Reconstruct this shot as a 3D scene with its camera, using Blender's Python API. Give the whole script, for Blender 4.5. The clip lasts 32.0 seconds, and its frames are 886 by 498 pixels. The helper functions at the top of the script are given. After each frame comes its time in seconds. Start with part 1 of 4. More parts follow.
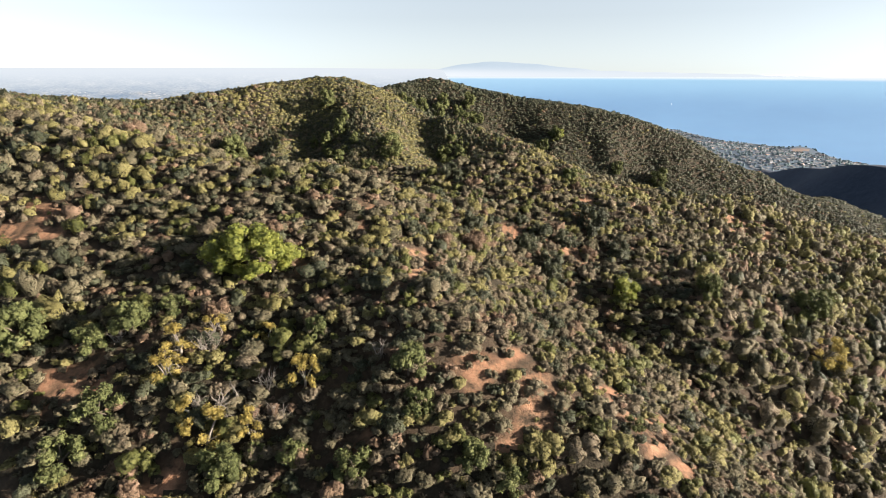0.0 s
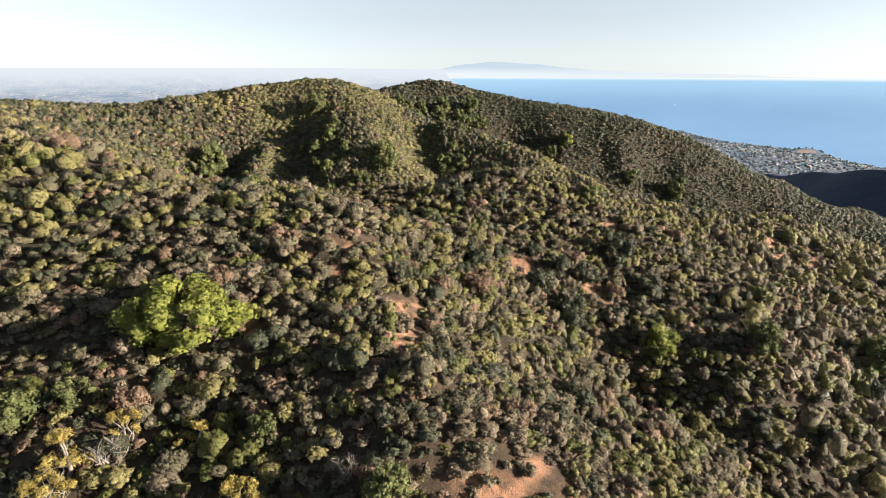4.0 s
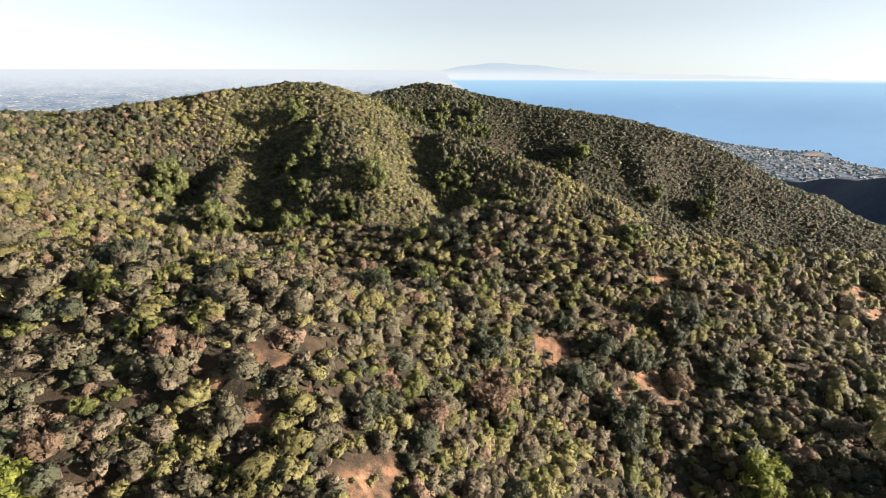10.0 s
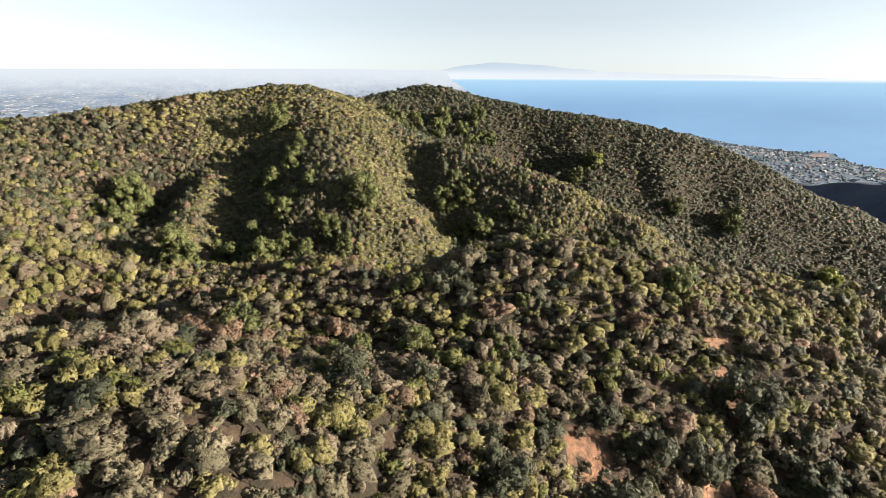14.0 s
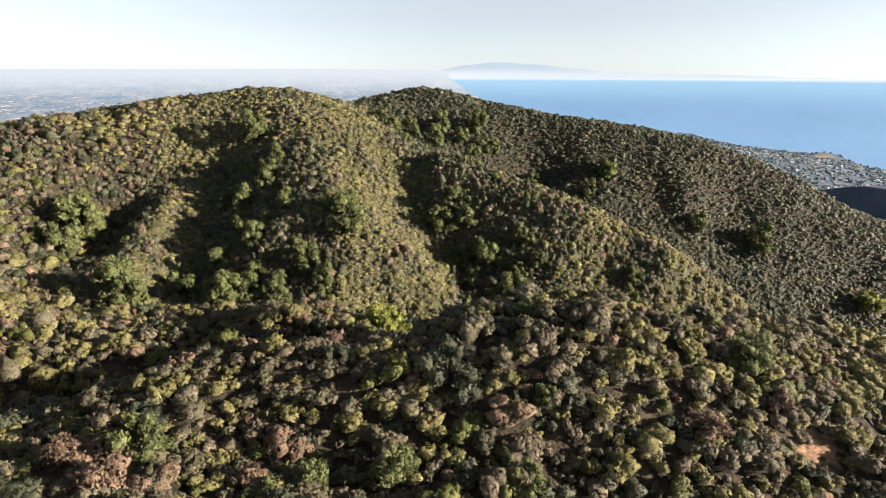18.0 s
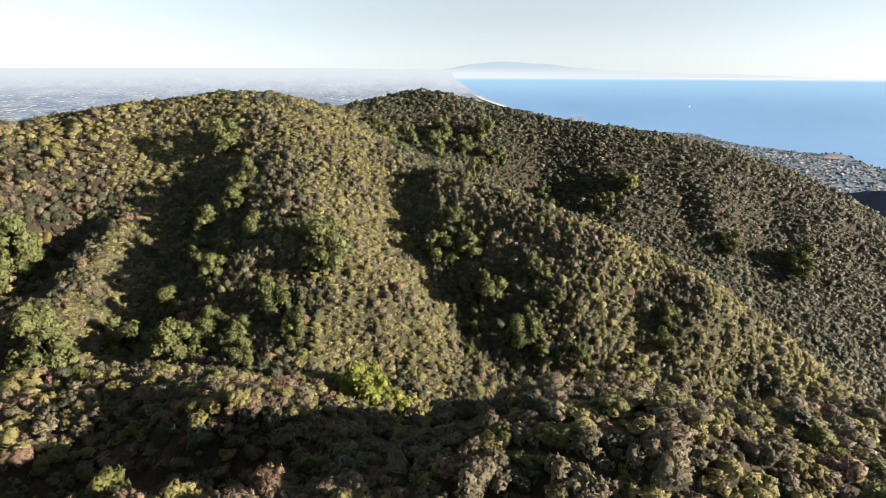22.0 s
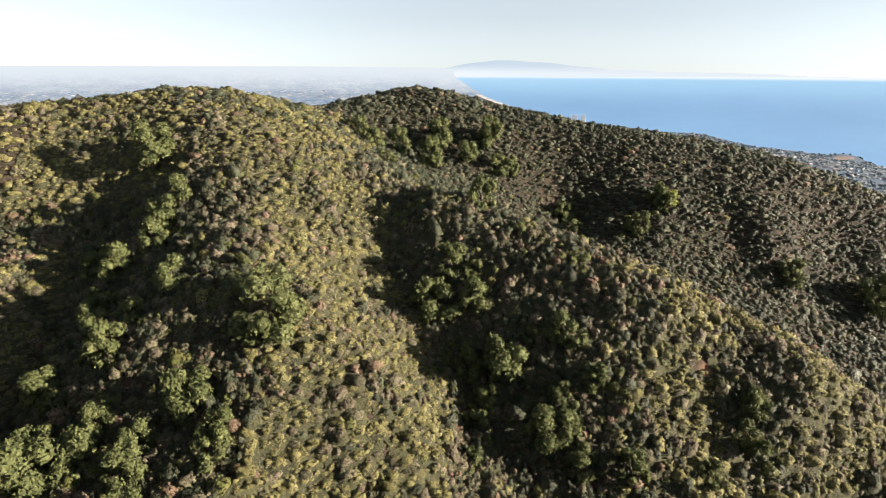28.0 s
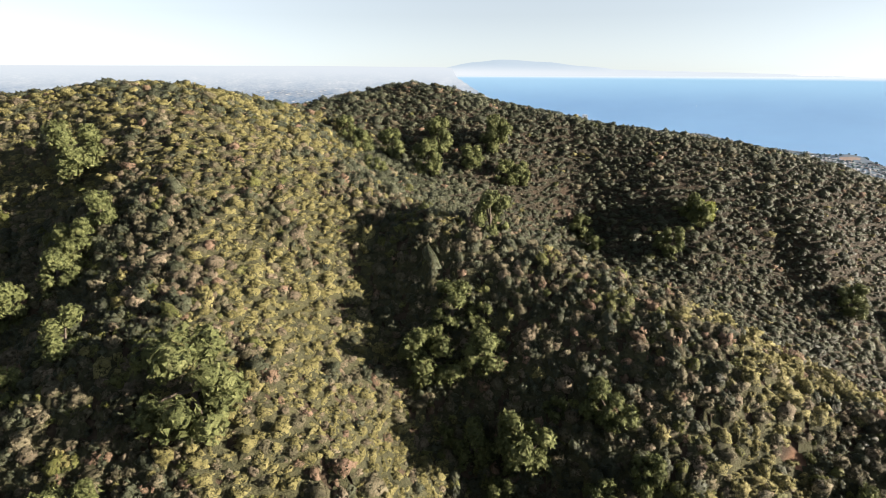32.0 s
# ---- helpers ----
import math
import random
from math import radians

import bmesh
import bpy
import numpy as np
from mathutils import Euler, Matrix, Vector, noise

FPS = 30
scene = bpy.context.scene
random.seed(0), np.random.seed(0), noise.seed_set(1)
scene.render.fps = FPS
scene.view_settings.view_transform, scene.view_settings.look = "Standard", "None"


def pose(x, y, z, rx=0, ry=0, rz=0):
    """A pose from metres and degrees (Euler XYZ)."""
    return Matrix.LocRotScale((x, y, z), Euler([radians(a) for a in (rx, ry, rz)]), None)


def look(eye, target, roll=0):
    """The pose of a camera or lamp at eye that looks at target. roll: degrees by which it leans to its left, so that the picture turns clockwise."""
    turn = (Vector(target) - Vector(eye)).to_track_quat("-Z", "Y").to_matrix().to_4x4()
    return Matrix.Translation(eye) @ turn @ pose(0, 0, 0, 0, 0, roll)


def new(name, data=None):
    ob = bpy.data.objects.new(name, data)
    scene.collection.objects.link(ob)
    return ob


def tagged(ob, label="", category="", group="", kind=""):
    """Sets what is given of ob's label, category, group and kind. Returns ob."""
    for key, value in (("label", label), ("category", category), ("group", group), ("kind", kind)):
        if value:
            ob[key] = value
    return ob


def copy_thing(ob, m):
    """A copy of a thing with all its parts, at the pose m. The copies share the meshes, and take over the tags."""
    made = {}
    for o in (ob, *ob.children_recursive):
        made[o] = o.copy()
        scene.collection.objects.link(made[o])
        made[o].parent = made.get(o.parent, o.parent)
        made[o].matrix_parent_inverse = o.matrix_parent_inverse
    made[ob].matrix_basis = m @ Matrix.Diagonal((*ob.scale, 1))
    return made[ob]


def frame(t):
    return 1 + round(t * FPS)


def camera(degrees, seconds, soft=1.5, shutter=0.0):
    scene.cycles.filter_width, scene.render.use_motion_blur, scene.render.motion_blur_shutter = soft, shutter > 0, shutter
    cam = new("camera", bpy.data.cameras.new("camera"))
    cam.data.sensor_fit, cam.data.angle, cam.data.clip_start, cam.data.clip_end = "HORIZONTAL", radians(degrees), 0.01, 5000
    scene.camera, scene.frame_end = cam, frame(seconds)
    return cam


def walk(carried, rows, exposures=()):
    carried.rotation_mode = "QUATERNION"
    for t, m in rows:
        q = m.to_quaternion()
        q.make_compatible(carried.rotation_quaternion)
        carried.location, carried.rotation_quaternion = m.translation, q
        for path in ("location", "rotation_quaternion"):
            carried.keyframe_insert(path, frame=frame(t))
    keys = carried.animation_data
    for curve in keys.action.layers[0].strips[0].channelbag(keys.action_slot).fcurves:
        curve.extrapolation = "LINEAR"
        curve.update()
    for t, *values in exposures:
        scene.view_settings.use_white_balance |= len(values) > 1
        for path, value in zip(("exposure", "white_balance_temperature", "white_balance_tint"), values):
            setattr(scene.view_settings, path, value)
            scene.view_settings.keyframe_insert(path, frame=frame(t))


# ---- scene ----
cam = camera(77.0, 32.0, soft=0.9)
METRES, EYE, TILT, LEAN, TURN = 240.0, 400.0, -18.0, 0.0, 0.0
ROWS = [
    (0.0, 0.0, 0.0, 0.0, 0.0, 0.0, -0.0),
    (0.5, 0.0008, 0.0148, 0.0049, -0.01, 0.02, -0.0),
    (1.0, 0.0016, 0.0296, 0.0099, -0.0, 0.02, 0.01),
    (1.5, 0.0024, 0.0444, 0.015, -0.0, 0.01, 0.01),
    (2.0, 0.003, 0.0593, 0.02, 0.0, 0.03, 0.01),
    (2.5, 0.0036, 0.0741, 0.0252, 0.01, 0.03, -0.0),
    (3.0, 0.0041, 0.0888, 0.0303, 0.01, 0.04, -0.01),
    (3.5, 0.0038, 0.1037, 0.0355, 0.08, 0.02, -0.05),
    (5.5, 0.0054, 0.1628, 0.0557, 0.21, 0.02, -0.09),
    (6.0, 0.0057, 0.1777, 0.0605, 0.21, 0.05, -0.08),
    (6.5, 0.006, 0.1925, 0.0654, 0.21, 0.07, -0.08),
    (7.0, 0.0063, 0.2075, 0.0704, 0.21, 0.09, -0.07),
    (7.5, 0.0064, 0.2225, 0.0755, 0.21, 0.09, -0.1),
    (8.0, 0.0067, 0.2373, 0.0806, 0.22, 0.1, -0.1),
    (8.5, 0.0067, 0.2523, 0.0856, 0.22, 0.12, -0.1),
    (9.0, 0.0069, 0.267, 0.0908, 0.22, 0.12, -0.1),
    (9.5, 0.0069, 0.2818, 0.0959, 0.22, 0.11, -0.12),
    (10.0, 0.0071, 0.2967, 0.1009, 0.24, 0.13, -0.11),
    (10.5, 0.0072, 0.3115, 0.1062, 0.25, 0.12, -0.12),
    (11.0, 0.0073, 0.3262, 0.1114, 0.25, 0.14, -0.13),
    (11.5, 0.0075, 0.3412, 0.1166, 0.25, 0.13, -0.12),
    (12.0, 0.0076, 0.3566, 0.1219, 0.26, 0.12, -0.14),
    (12.5, 0.0077, 0.3706, 0.1272, 0.28, 0.1, -0.15),
    (13.0, 0.0078, 0.3853, 0.1324, 0.29, 0.09, -0.16),
    (13.5, 0.0079, 0.4, 0.1376, 0.29, 0.07, -0.16),
    (14.0, 0.008, 0.4147, 0.1427, 0.29, 0.07, -0.15),
    (14.5, 0.0082, 0.4294, 0.1478, 0.3, 0.07, -0.16),
    (16.5, 0.0102, 0.488, 0.1679, 0.3, 0.03, -0.15),
    (17.0, 0.0109, 0.5028, 0.1729, 0.32, 0.04, -0.15),
    (17.5, 0.0113, 0.5176, 0.1781, 0.31, 0.04, -0.14),
    (18.0, 0.0121, 0.5325, 0.1833, 0.34, 0.06, -0.14),
    (18.5, 0.0129, 0.5475, 0.1885, 0.33, 0.07, -0.15),
    (19.0, 0.0138, 0.5625, 0.1937, 0.35, 0.06, -0.14),
    (19.5, 0.0144, 0.5773, 0.1987, 0.5, 0.06, -0.17),
    (20.0, 0.0151, 0.5923, 0.2039, 0.7, 0.05, -0.21),
    (20.5, 0.0157, 0.6071, 0.209, 0.73, 0.03, -0.22),
    (21.0, 0.0164, 0.622, 0.2143, 0.73, 0.02, -0.22),
    (21.5, 0.0171, 0.6369, 0.2196, 0.72, 0.01, -0.22),
    (22.0, 0.0174, 0.6518, 0.2251, 0.71, -0.02, -0.24),
    (22.5, 0.018, 0.6667, 0.23, 0.72, -0.04, -0.25),
    (23.0, 0.0185, 0.6816, 0.235, 0.71, -0.05, -0.27),
    (23.5, 0.0189, 0.6966, 0.2398, 0.71, -0.03, -0.28),
    (24.0, 0.0192, 0.7115, 0.2442, 0.71, -0.01, -0.28),
    (24.5, 0.0196, 0.7265, 0.2485, 0.72, -0.0, -0.28),
    (25.0, 0.0195, 0.7414, 0.2524, 0.73, 0.0, -0.29),
    (25.5, 0.0195, 0.7563, 0.2565, 0.75, 0.0, -0.3),
    (27.5, 0.0191, 0.8158, 0.2708, 0.79, -0.12, -0.37),
    (28.0, 0.019, 0.8311, 0.273, 0.8, -0.12, -0.38),
    (28.5, 0.0192, 0.8465, 0.2749, 0.81, -0.12, -0.36),
    (29.0, 0.0191, 0.8618, 0.2771, 0.81, -0.13, -0.38),
    (29.5, 0.0191, 0.877, 0.2791, 0.82, -0.13, -0.4),
    (30.0, 0.019, 0.8921, 0.2819, 0.83, -0.14, -0.42),
    (30.5, 0.0189, 0.907, 0.2862, 0.83, -0.15, -0.42),
    (31.0, 0.0189, 0.9218, 0.2911, 0.82, -0.12, -0.41),
    (31.5, 0.0189, 0.9366, 0.2962, 0.82, -0.12, -0.39),
    (32.0, 0.0188, 0.9515, 0.3014, 0.83, -0.14, -0.4),
]
walk(cam, [(t, pose(0, 0, EYE, TILT, LEAN, TURN) @ pose(METRES * x, METRES * y, METRES * z, 90 + pitch, roll, yaw)) for t, x, y, z, yaw, pitch, roll in ROWS], exposures=[(0.0, 1.76)])

# ---- light ----
SUN_AZ, SUN_EL = 100.0, 14.0          # degrees right of the flight line, and above the horizon
sun_dir = Vector((math.sin(radians(SUN_AZ)) * math.cos(radians(SUN_EL)), math.cos(radians(SUN_AZ)) * math.cos(radians(SUN_EL)), math.sin(radians(SUN_EL))))
world = bpy.data.worlds.new("sky")
scene.world = world
world.use_nodes = True
wn = world.node_tree.nodes
sky = wn.new("ShaderNodeTexSky")
sky.sky_type, sky.sun_disc = "NISHITA", False
sky.sun_elevation, sky.sun_rotation = radians(SUN_EL), radians(SUN_AZ)
sky.altitude, sky.air_density, sky.dust_density, sky.ozone_density = 300, 1.1, 0.8, 1.0
haze = wn.new("ShaderNodeHueSaturation")     # a milky winter sky
haze.inputs["Saturation"].default_value = 0.29
wn["Background"].inputs["Strength"].default_value = 0.061
# the sky is taken a little above its own horizon, where the sea mist ends
coord, lift = wn.new("ShaderNodeTexCoord"), wn.new("ShaderNodeVectorMath")
lift.inputs[1].default_value = (0, 0, 0.05)
world.node_tree.links.new(coord.outputs["Generated"], lift.inputs[0])
world.node_tree.links.new(lift.outputs[0], sky.inputs["Vector"])
world.node_tree.links.new(sky.outputs[0], haze.inputs["Color"])
mist = wn.new("ShaderNodeMix")               # sea haze, faintly blue
mist.data_type, mist.blend_type = "RGBA", "MULTIPLY"
mist.inputs[0].default_value, mist.inputs[7].default_value = 1.0, (0.94, 1.0, 1.09, 1)
world.node_tree.links.new(haze.outputs[0], mist.inputs[6])
world.node_tree.links.new(mist.outputs[2], wn["Background"].inputs["Color"])
sun = new("sun", bpy.data.lights.new("sun", "SUN"))
sun.data.energy, sun.data.angle, sun.data.color = 7.8, radians(0.53), (1.0, 0.858, 0.728)
sun.matrix_world = look((0, 0, 900), tuple(Vector((0, 0, 900)) - sun_dir * 10))

# ---- materials ----
def nodes_of(name):
    m = bpy.data.materials.new(name)
    m.use_nodes = True
    return m, m.node_tree.nodes, m.node_tree.links, m.node_tree.nodes["Principled BSDF"]


def ramp(nt, stops):
    r = nt.new("ShaderNodeValToRGB")
    while len(r.color_ramp.elements) < len(stops):
        r.color_ramp.elements.new(0.5)
    for e, (p, c) in zip(r.color_ramp.elements, stops):
        e.position, e.color = p, (*c, 1)
    return r


def noise_tex(nt, ln, scale, detail=4, rough=0.6):
    g = nt.new("ShaderNodeNewGeometry")
    t = nt.new("ShaderNodeTexNoise")
    t.inputs["Scale"].default_value, t.inputs["Detail"].default_value, t.inputs["Roughness"].default_value = scale, detail, rough
    ln.new(g.outputs["Position"], t.inputs["Vector"])
    return t


def leaf_material(name, dark, mid, light, tip, patch=0.09, rough=0.62, shine=0.1, through_light=0.16, gaps=0.475):
    """Foliage: a colour of its own for every spray of leaves, and slow drifts across the slope."""
    m, nt, ln, b = nodes_of(name)
    g = nt.new("ShaderNodeNewGeometry")
    c1 = ramp(nt, [(0.0, dark), (0.35, mid), (0.75, light), (1.0, tip)])
    n1 = noise_tex(nt, ln, patch, 3)
    n2 = noise_tex(nt, ln, 0.55, 2)
    a = nt.new("ShaderNodeMath"); a.operation = "MULTIPLY"; a.inputs[1].default_value = 0.42
    ln.new(g.outputs["Random Per Island"], a.inputs[0])
    k = nt.new("ShaderNodeMath"); k.operation = "MULTIPLY_ADD"; k.inputs[1].default_value = 0.9
    ln.new(n2.outputs["Fac"], k.inputs[0]); ln.new(a.outputs[0], k.inputs[2])
    k2 = nt.new("ShaderNodeMath"); k2.operation = "MULTIPLY_ADD"; k2.inputs[1].default_value = 0.7
    ln.new(n1.outputs["Fac"], k2.inputs[0]); ln.new(k.outputs[0], k2.inputs[2])
    s = nt.new("ShaderNodeMath"); s.operation = "SUBTRACT"; s.inputs[1].default_value = 0.54
    ln.new(k2.outputs[0], s.inputs[0])
    n3 = noise_tex(nt, ln, 4.6, 3, 0.7)                            # single leaves, with shade painted dark into the gaps between them
    k3 = nt.new("ShaderNodeMath"); k3.operation = "MULTIPLY_ADD"; k3.inputs[1].default_value = 1.1
    ln.new(n3.outputs["Fac"], k3.inputs[0]); ln.new(s.outputs[0], k3.inputs[2])
    s2 = nt.new("ShaderNodeMath"); s2.operation = "SUBTRACT"; s2.inputs[1].default_value = 0.55
    ln.new(k3.outputs[0], s2.inputs[0]); ln.new(s2.outputs[0], c1.inputs[0])
    bp = nt.new("ShaderNodeBump"); bp.inputs["Strength"].default_value, bp.inputs["Distance"].default_value = 0.8, 0.35
    ln.new(n3.outputs["Fac"], bp.inputs["Height"]); ln.new(bp.outputs[0], b.inputs["Normal"])
    ln.new(c1.outputs[0], b.inputs["Base Color"])
    b.inputs["Roughness"].default_value, b.inputs["Specular IOR Level"].default_value = rough, shine
    if through_light:
        tr = nt.new("ShaderNodeBsdfTranslucent")
        mx = nt.new("ShaderNodeMixShader"); mx.inputs[0].default_value = through_light
        ln.new(c1.outputs[0], tr.inputs["Color"])
        ln.new(b.outputs[0], mx.inputs[1]); ln.new(tr.outputs[0], mx.inputs[2])
        fine, coarse = noise_tex(nt, ln, 9.0, 2, 0.55), noise_tex(nt, ln, 2.3, 2, 0.6)      # ragged leaf edges and gaps between twigs
        cut = nt.new("ShaderNodeMix"); cut.data_type = "FLOAT"; cut.inputs[0].default_value = 0.55
        ln.new(fine.outputs["Fac"], cut.inputs[2]); ln.new(coarse.outputs["Fac"], cut.inputs[3])
        edge = nt.new("ShaderNodeMath"); edge.operation = "GREATER_THAN"; edge.inputs[1].default_value = gaps
        clear = nt.new("ShaderNodeBsdfTransparent")
        my = nt.new("ShaderNodeMixShader")
        ln.new(cut.outputs[0], edge.inputs[0]); ln.new(edge.outputs[0], my.inputs[0])
        ln.new(clear.outputs[0], my.inputs[1]); ln.new(mx.outputs[0], my.inputs[2])
        ln.new(my.outputs[0], nt["Material Output"].inputs["Surface"])
    return m


def rough_material(name, stops, scales=(0.08, 1.4), bump=0.0, rough=0.9, spec=0.2, bump_scale=3.0):
    m, nt, ln, b = nodes_of(name)
    n1, n2 = noise_tex(nt, ln, scales[0], 5), noise_tex(nt, ln, scales[1], 6, 0.65)
    mx = nt.new("ShaderNodeMix"); mx.data_type = "FLOAT"; mx.inputs[0].default_value = 0.5
    ln.new(n1.outputs["Fac"], mx.inputs[2]); ln.new(n2.outputs["Fac"], mx.inputs[3])
    c = ramp(nt, stops)
    ln.new(mx.outputs[0], c.inputs[0]); ln.new(c.outputs[0], b.inputs["Base Color"])
    b.inputs["Roughness"].default_value, b.inputs["Specular IOR Level"].default_value = rough, spec
    if bump:
        n3 = noise_tex(nt, ln, bump_scale, 6, 0.7)
        bp = nt.new("ShaderNodeBump"); bp.inputs["Strength"].default_value, bp.inputs["Distance"].default_value = bump, 0.6
        ln.new(n3.outputs["Fac"], bp.inputs["Height"]); ln.new(bp.outputs[0], b.inputs["Normal"])
    return m


LEAF = {
    "ceanothus": leaf_material("ceanothus_leaves", (0.027, 0.026, 0.016), (0.067, 0.062, 0.038), (0.128, 0.114, 0.073), (0.192, 0.168, 0.115)),
    "sage": leaf_material("sage_leaves", (0.038, 0.033, 0.023), (0.084, 0.071, 0.047), (0.148, 0.122, 0.084), (0.210, 0.172, 0.122)),
    "chamise": leaf_material("chamise_leaves", (0.043, 0.041, 0.016), (0.104, 0.096, 0.037), (0.162, 0.148, 0.063), (0.215, 0.194, 0.092)),
    "toyon": leaf_material("toyon_leaves", (0.011, 0.014, 0.009), (0.029, 0.034, 0.018), (0.057, 0.063, 0.036), (0.096, 0.102, 0.064), shine=0.2, rough=0.5),
    "laurel": leaf_material("laurel_leaves", (0.027, 0.032, 0.009), (0.064, 0.071, 0.019), (0.111, 0.115, 0.035), (0.165, 0.160, 0.063), shine=0.2, rough=0.5, through_light=0.25),
    "dry": leaf_material("dry_brush_twigs", (0.057, 0.039, 0.025), (0.104, 0.073, 0.048), (0.157, 0.108, 0.075), (0.187, 0.132, 0.094), through_light=0.1),
    "sumac": leaf_material("sumac_leaves", (0.061, 0.075, 0.017), (0.118, 0.137, 0.029), (0.186, 0.200, 0.040), (0.240, 0.248, 0.068), patch=0.3, shine=0.2, rough=0.5, through_light=0.35, gaps=0.42),
    "oak": leaf_material("ravine_tree_leaves", (0.025, 0.031, 0.012), (0.059, 0.069, 0.026), (0.107, 0.119, 0.046), (0.175, 0.182, 0.088), patch=0.2, gaps=0.45),
    "autumn": leaf_material("autumn_leaves", (0.117, 0.092, 0.030), (0.204, 0.164, 0.048), (0.303, 0.246, 0.076), (0.409, 0.343, 0.125), patch=0.3, through_light=0.35, gaps=0.5),
}
SHADED_LITTER = [(0.25, (0.017, 0.012, 0.008)), (0.5, (0.036, 0.026, 0.016)), (0.75, (0.075, 0.053, 0.033))]
EARTH = rough_material("bare_earth", [(0.25, (0.10, 0.056, 0.034)), (0.45, (0.19, 0.102, 0.060)), (0.6, (0.27, 0.158, 0.096)), (0.8, (0.38, 0.26, 0.18))], (0.06, 1.1), 0.7)
# between the bushes the earth lies under litter, darkened to paint in their shade; the share of bare earth is stored on
# the ground's points
_nt, _ln = EARTH.node_tree.nodes, EARTH.node_tree.links
_pb = _nt["Principled BSDF"]
_open = _nt.new("ShaderNodeAttribute"); _open.attribute_name = "openness"
_lit, _ln2 = ramp(_nt, SHADED_LITTER), noise_tex(_nt, _ln, 0.7, 6, 0.7)
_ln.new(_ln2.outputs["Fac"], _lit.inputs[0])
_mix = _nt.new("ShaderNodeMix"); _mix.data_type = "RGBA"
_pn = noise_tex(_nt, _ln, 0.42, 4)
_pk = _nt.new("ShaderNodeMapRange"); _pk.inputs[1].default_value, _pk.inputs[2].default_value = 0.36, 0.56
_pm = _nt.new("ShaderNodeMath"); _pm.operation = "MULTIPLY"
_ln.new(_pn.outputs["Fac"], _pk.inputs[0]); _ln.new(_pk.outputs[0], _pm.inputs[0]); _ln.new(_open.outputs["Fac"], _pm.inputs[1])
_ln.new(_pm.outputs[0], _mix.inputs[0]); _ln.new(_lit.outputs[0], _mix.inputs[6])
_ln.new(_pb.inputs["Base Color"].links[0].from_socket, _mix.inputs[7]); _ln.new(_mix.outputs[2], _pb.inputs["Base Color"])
# inner twigs, coloured darker to hold the shade of the gaps
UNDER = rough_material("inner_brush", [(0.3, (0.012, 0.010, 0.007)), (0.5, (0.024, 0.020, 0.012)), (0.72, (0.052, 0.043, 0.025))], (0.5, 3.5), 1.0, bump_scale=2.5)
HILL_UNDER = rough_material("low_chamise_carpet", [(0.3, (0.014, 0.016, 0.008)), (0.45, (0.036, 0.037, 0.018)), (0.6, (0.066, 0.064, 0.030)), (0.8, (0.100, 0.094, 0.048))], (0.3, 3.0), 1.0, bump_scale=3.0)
BARK = rough_material("bark", [(0.3, (0.040, 0.032, 0.025)), (0.7, (0.095, 0.078, 0.062))], (0.5, 6.0), 0.5)
PALE_BARK = rough_material("bare_pale_branches", [(0.3, (0.10, 0.088, 0.076)), (0.7, (0.21, 0.19, 0.165))], (0.5, 6.0))

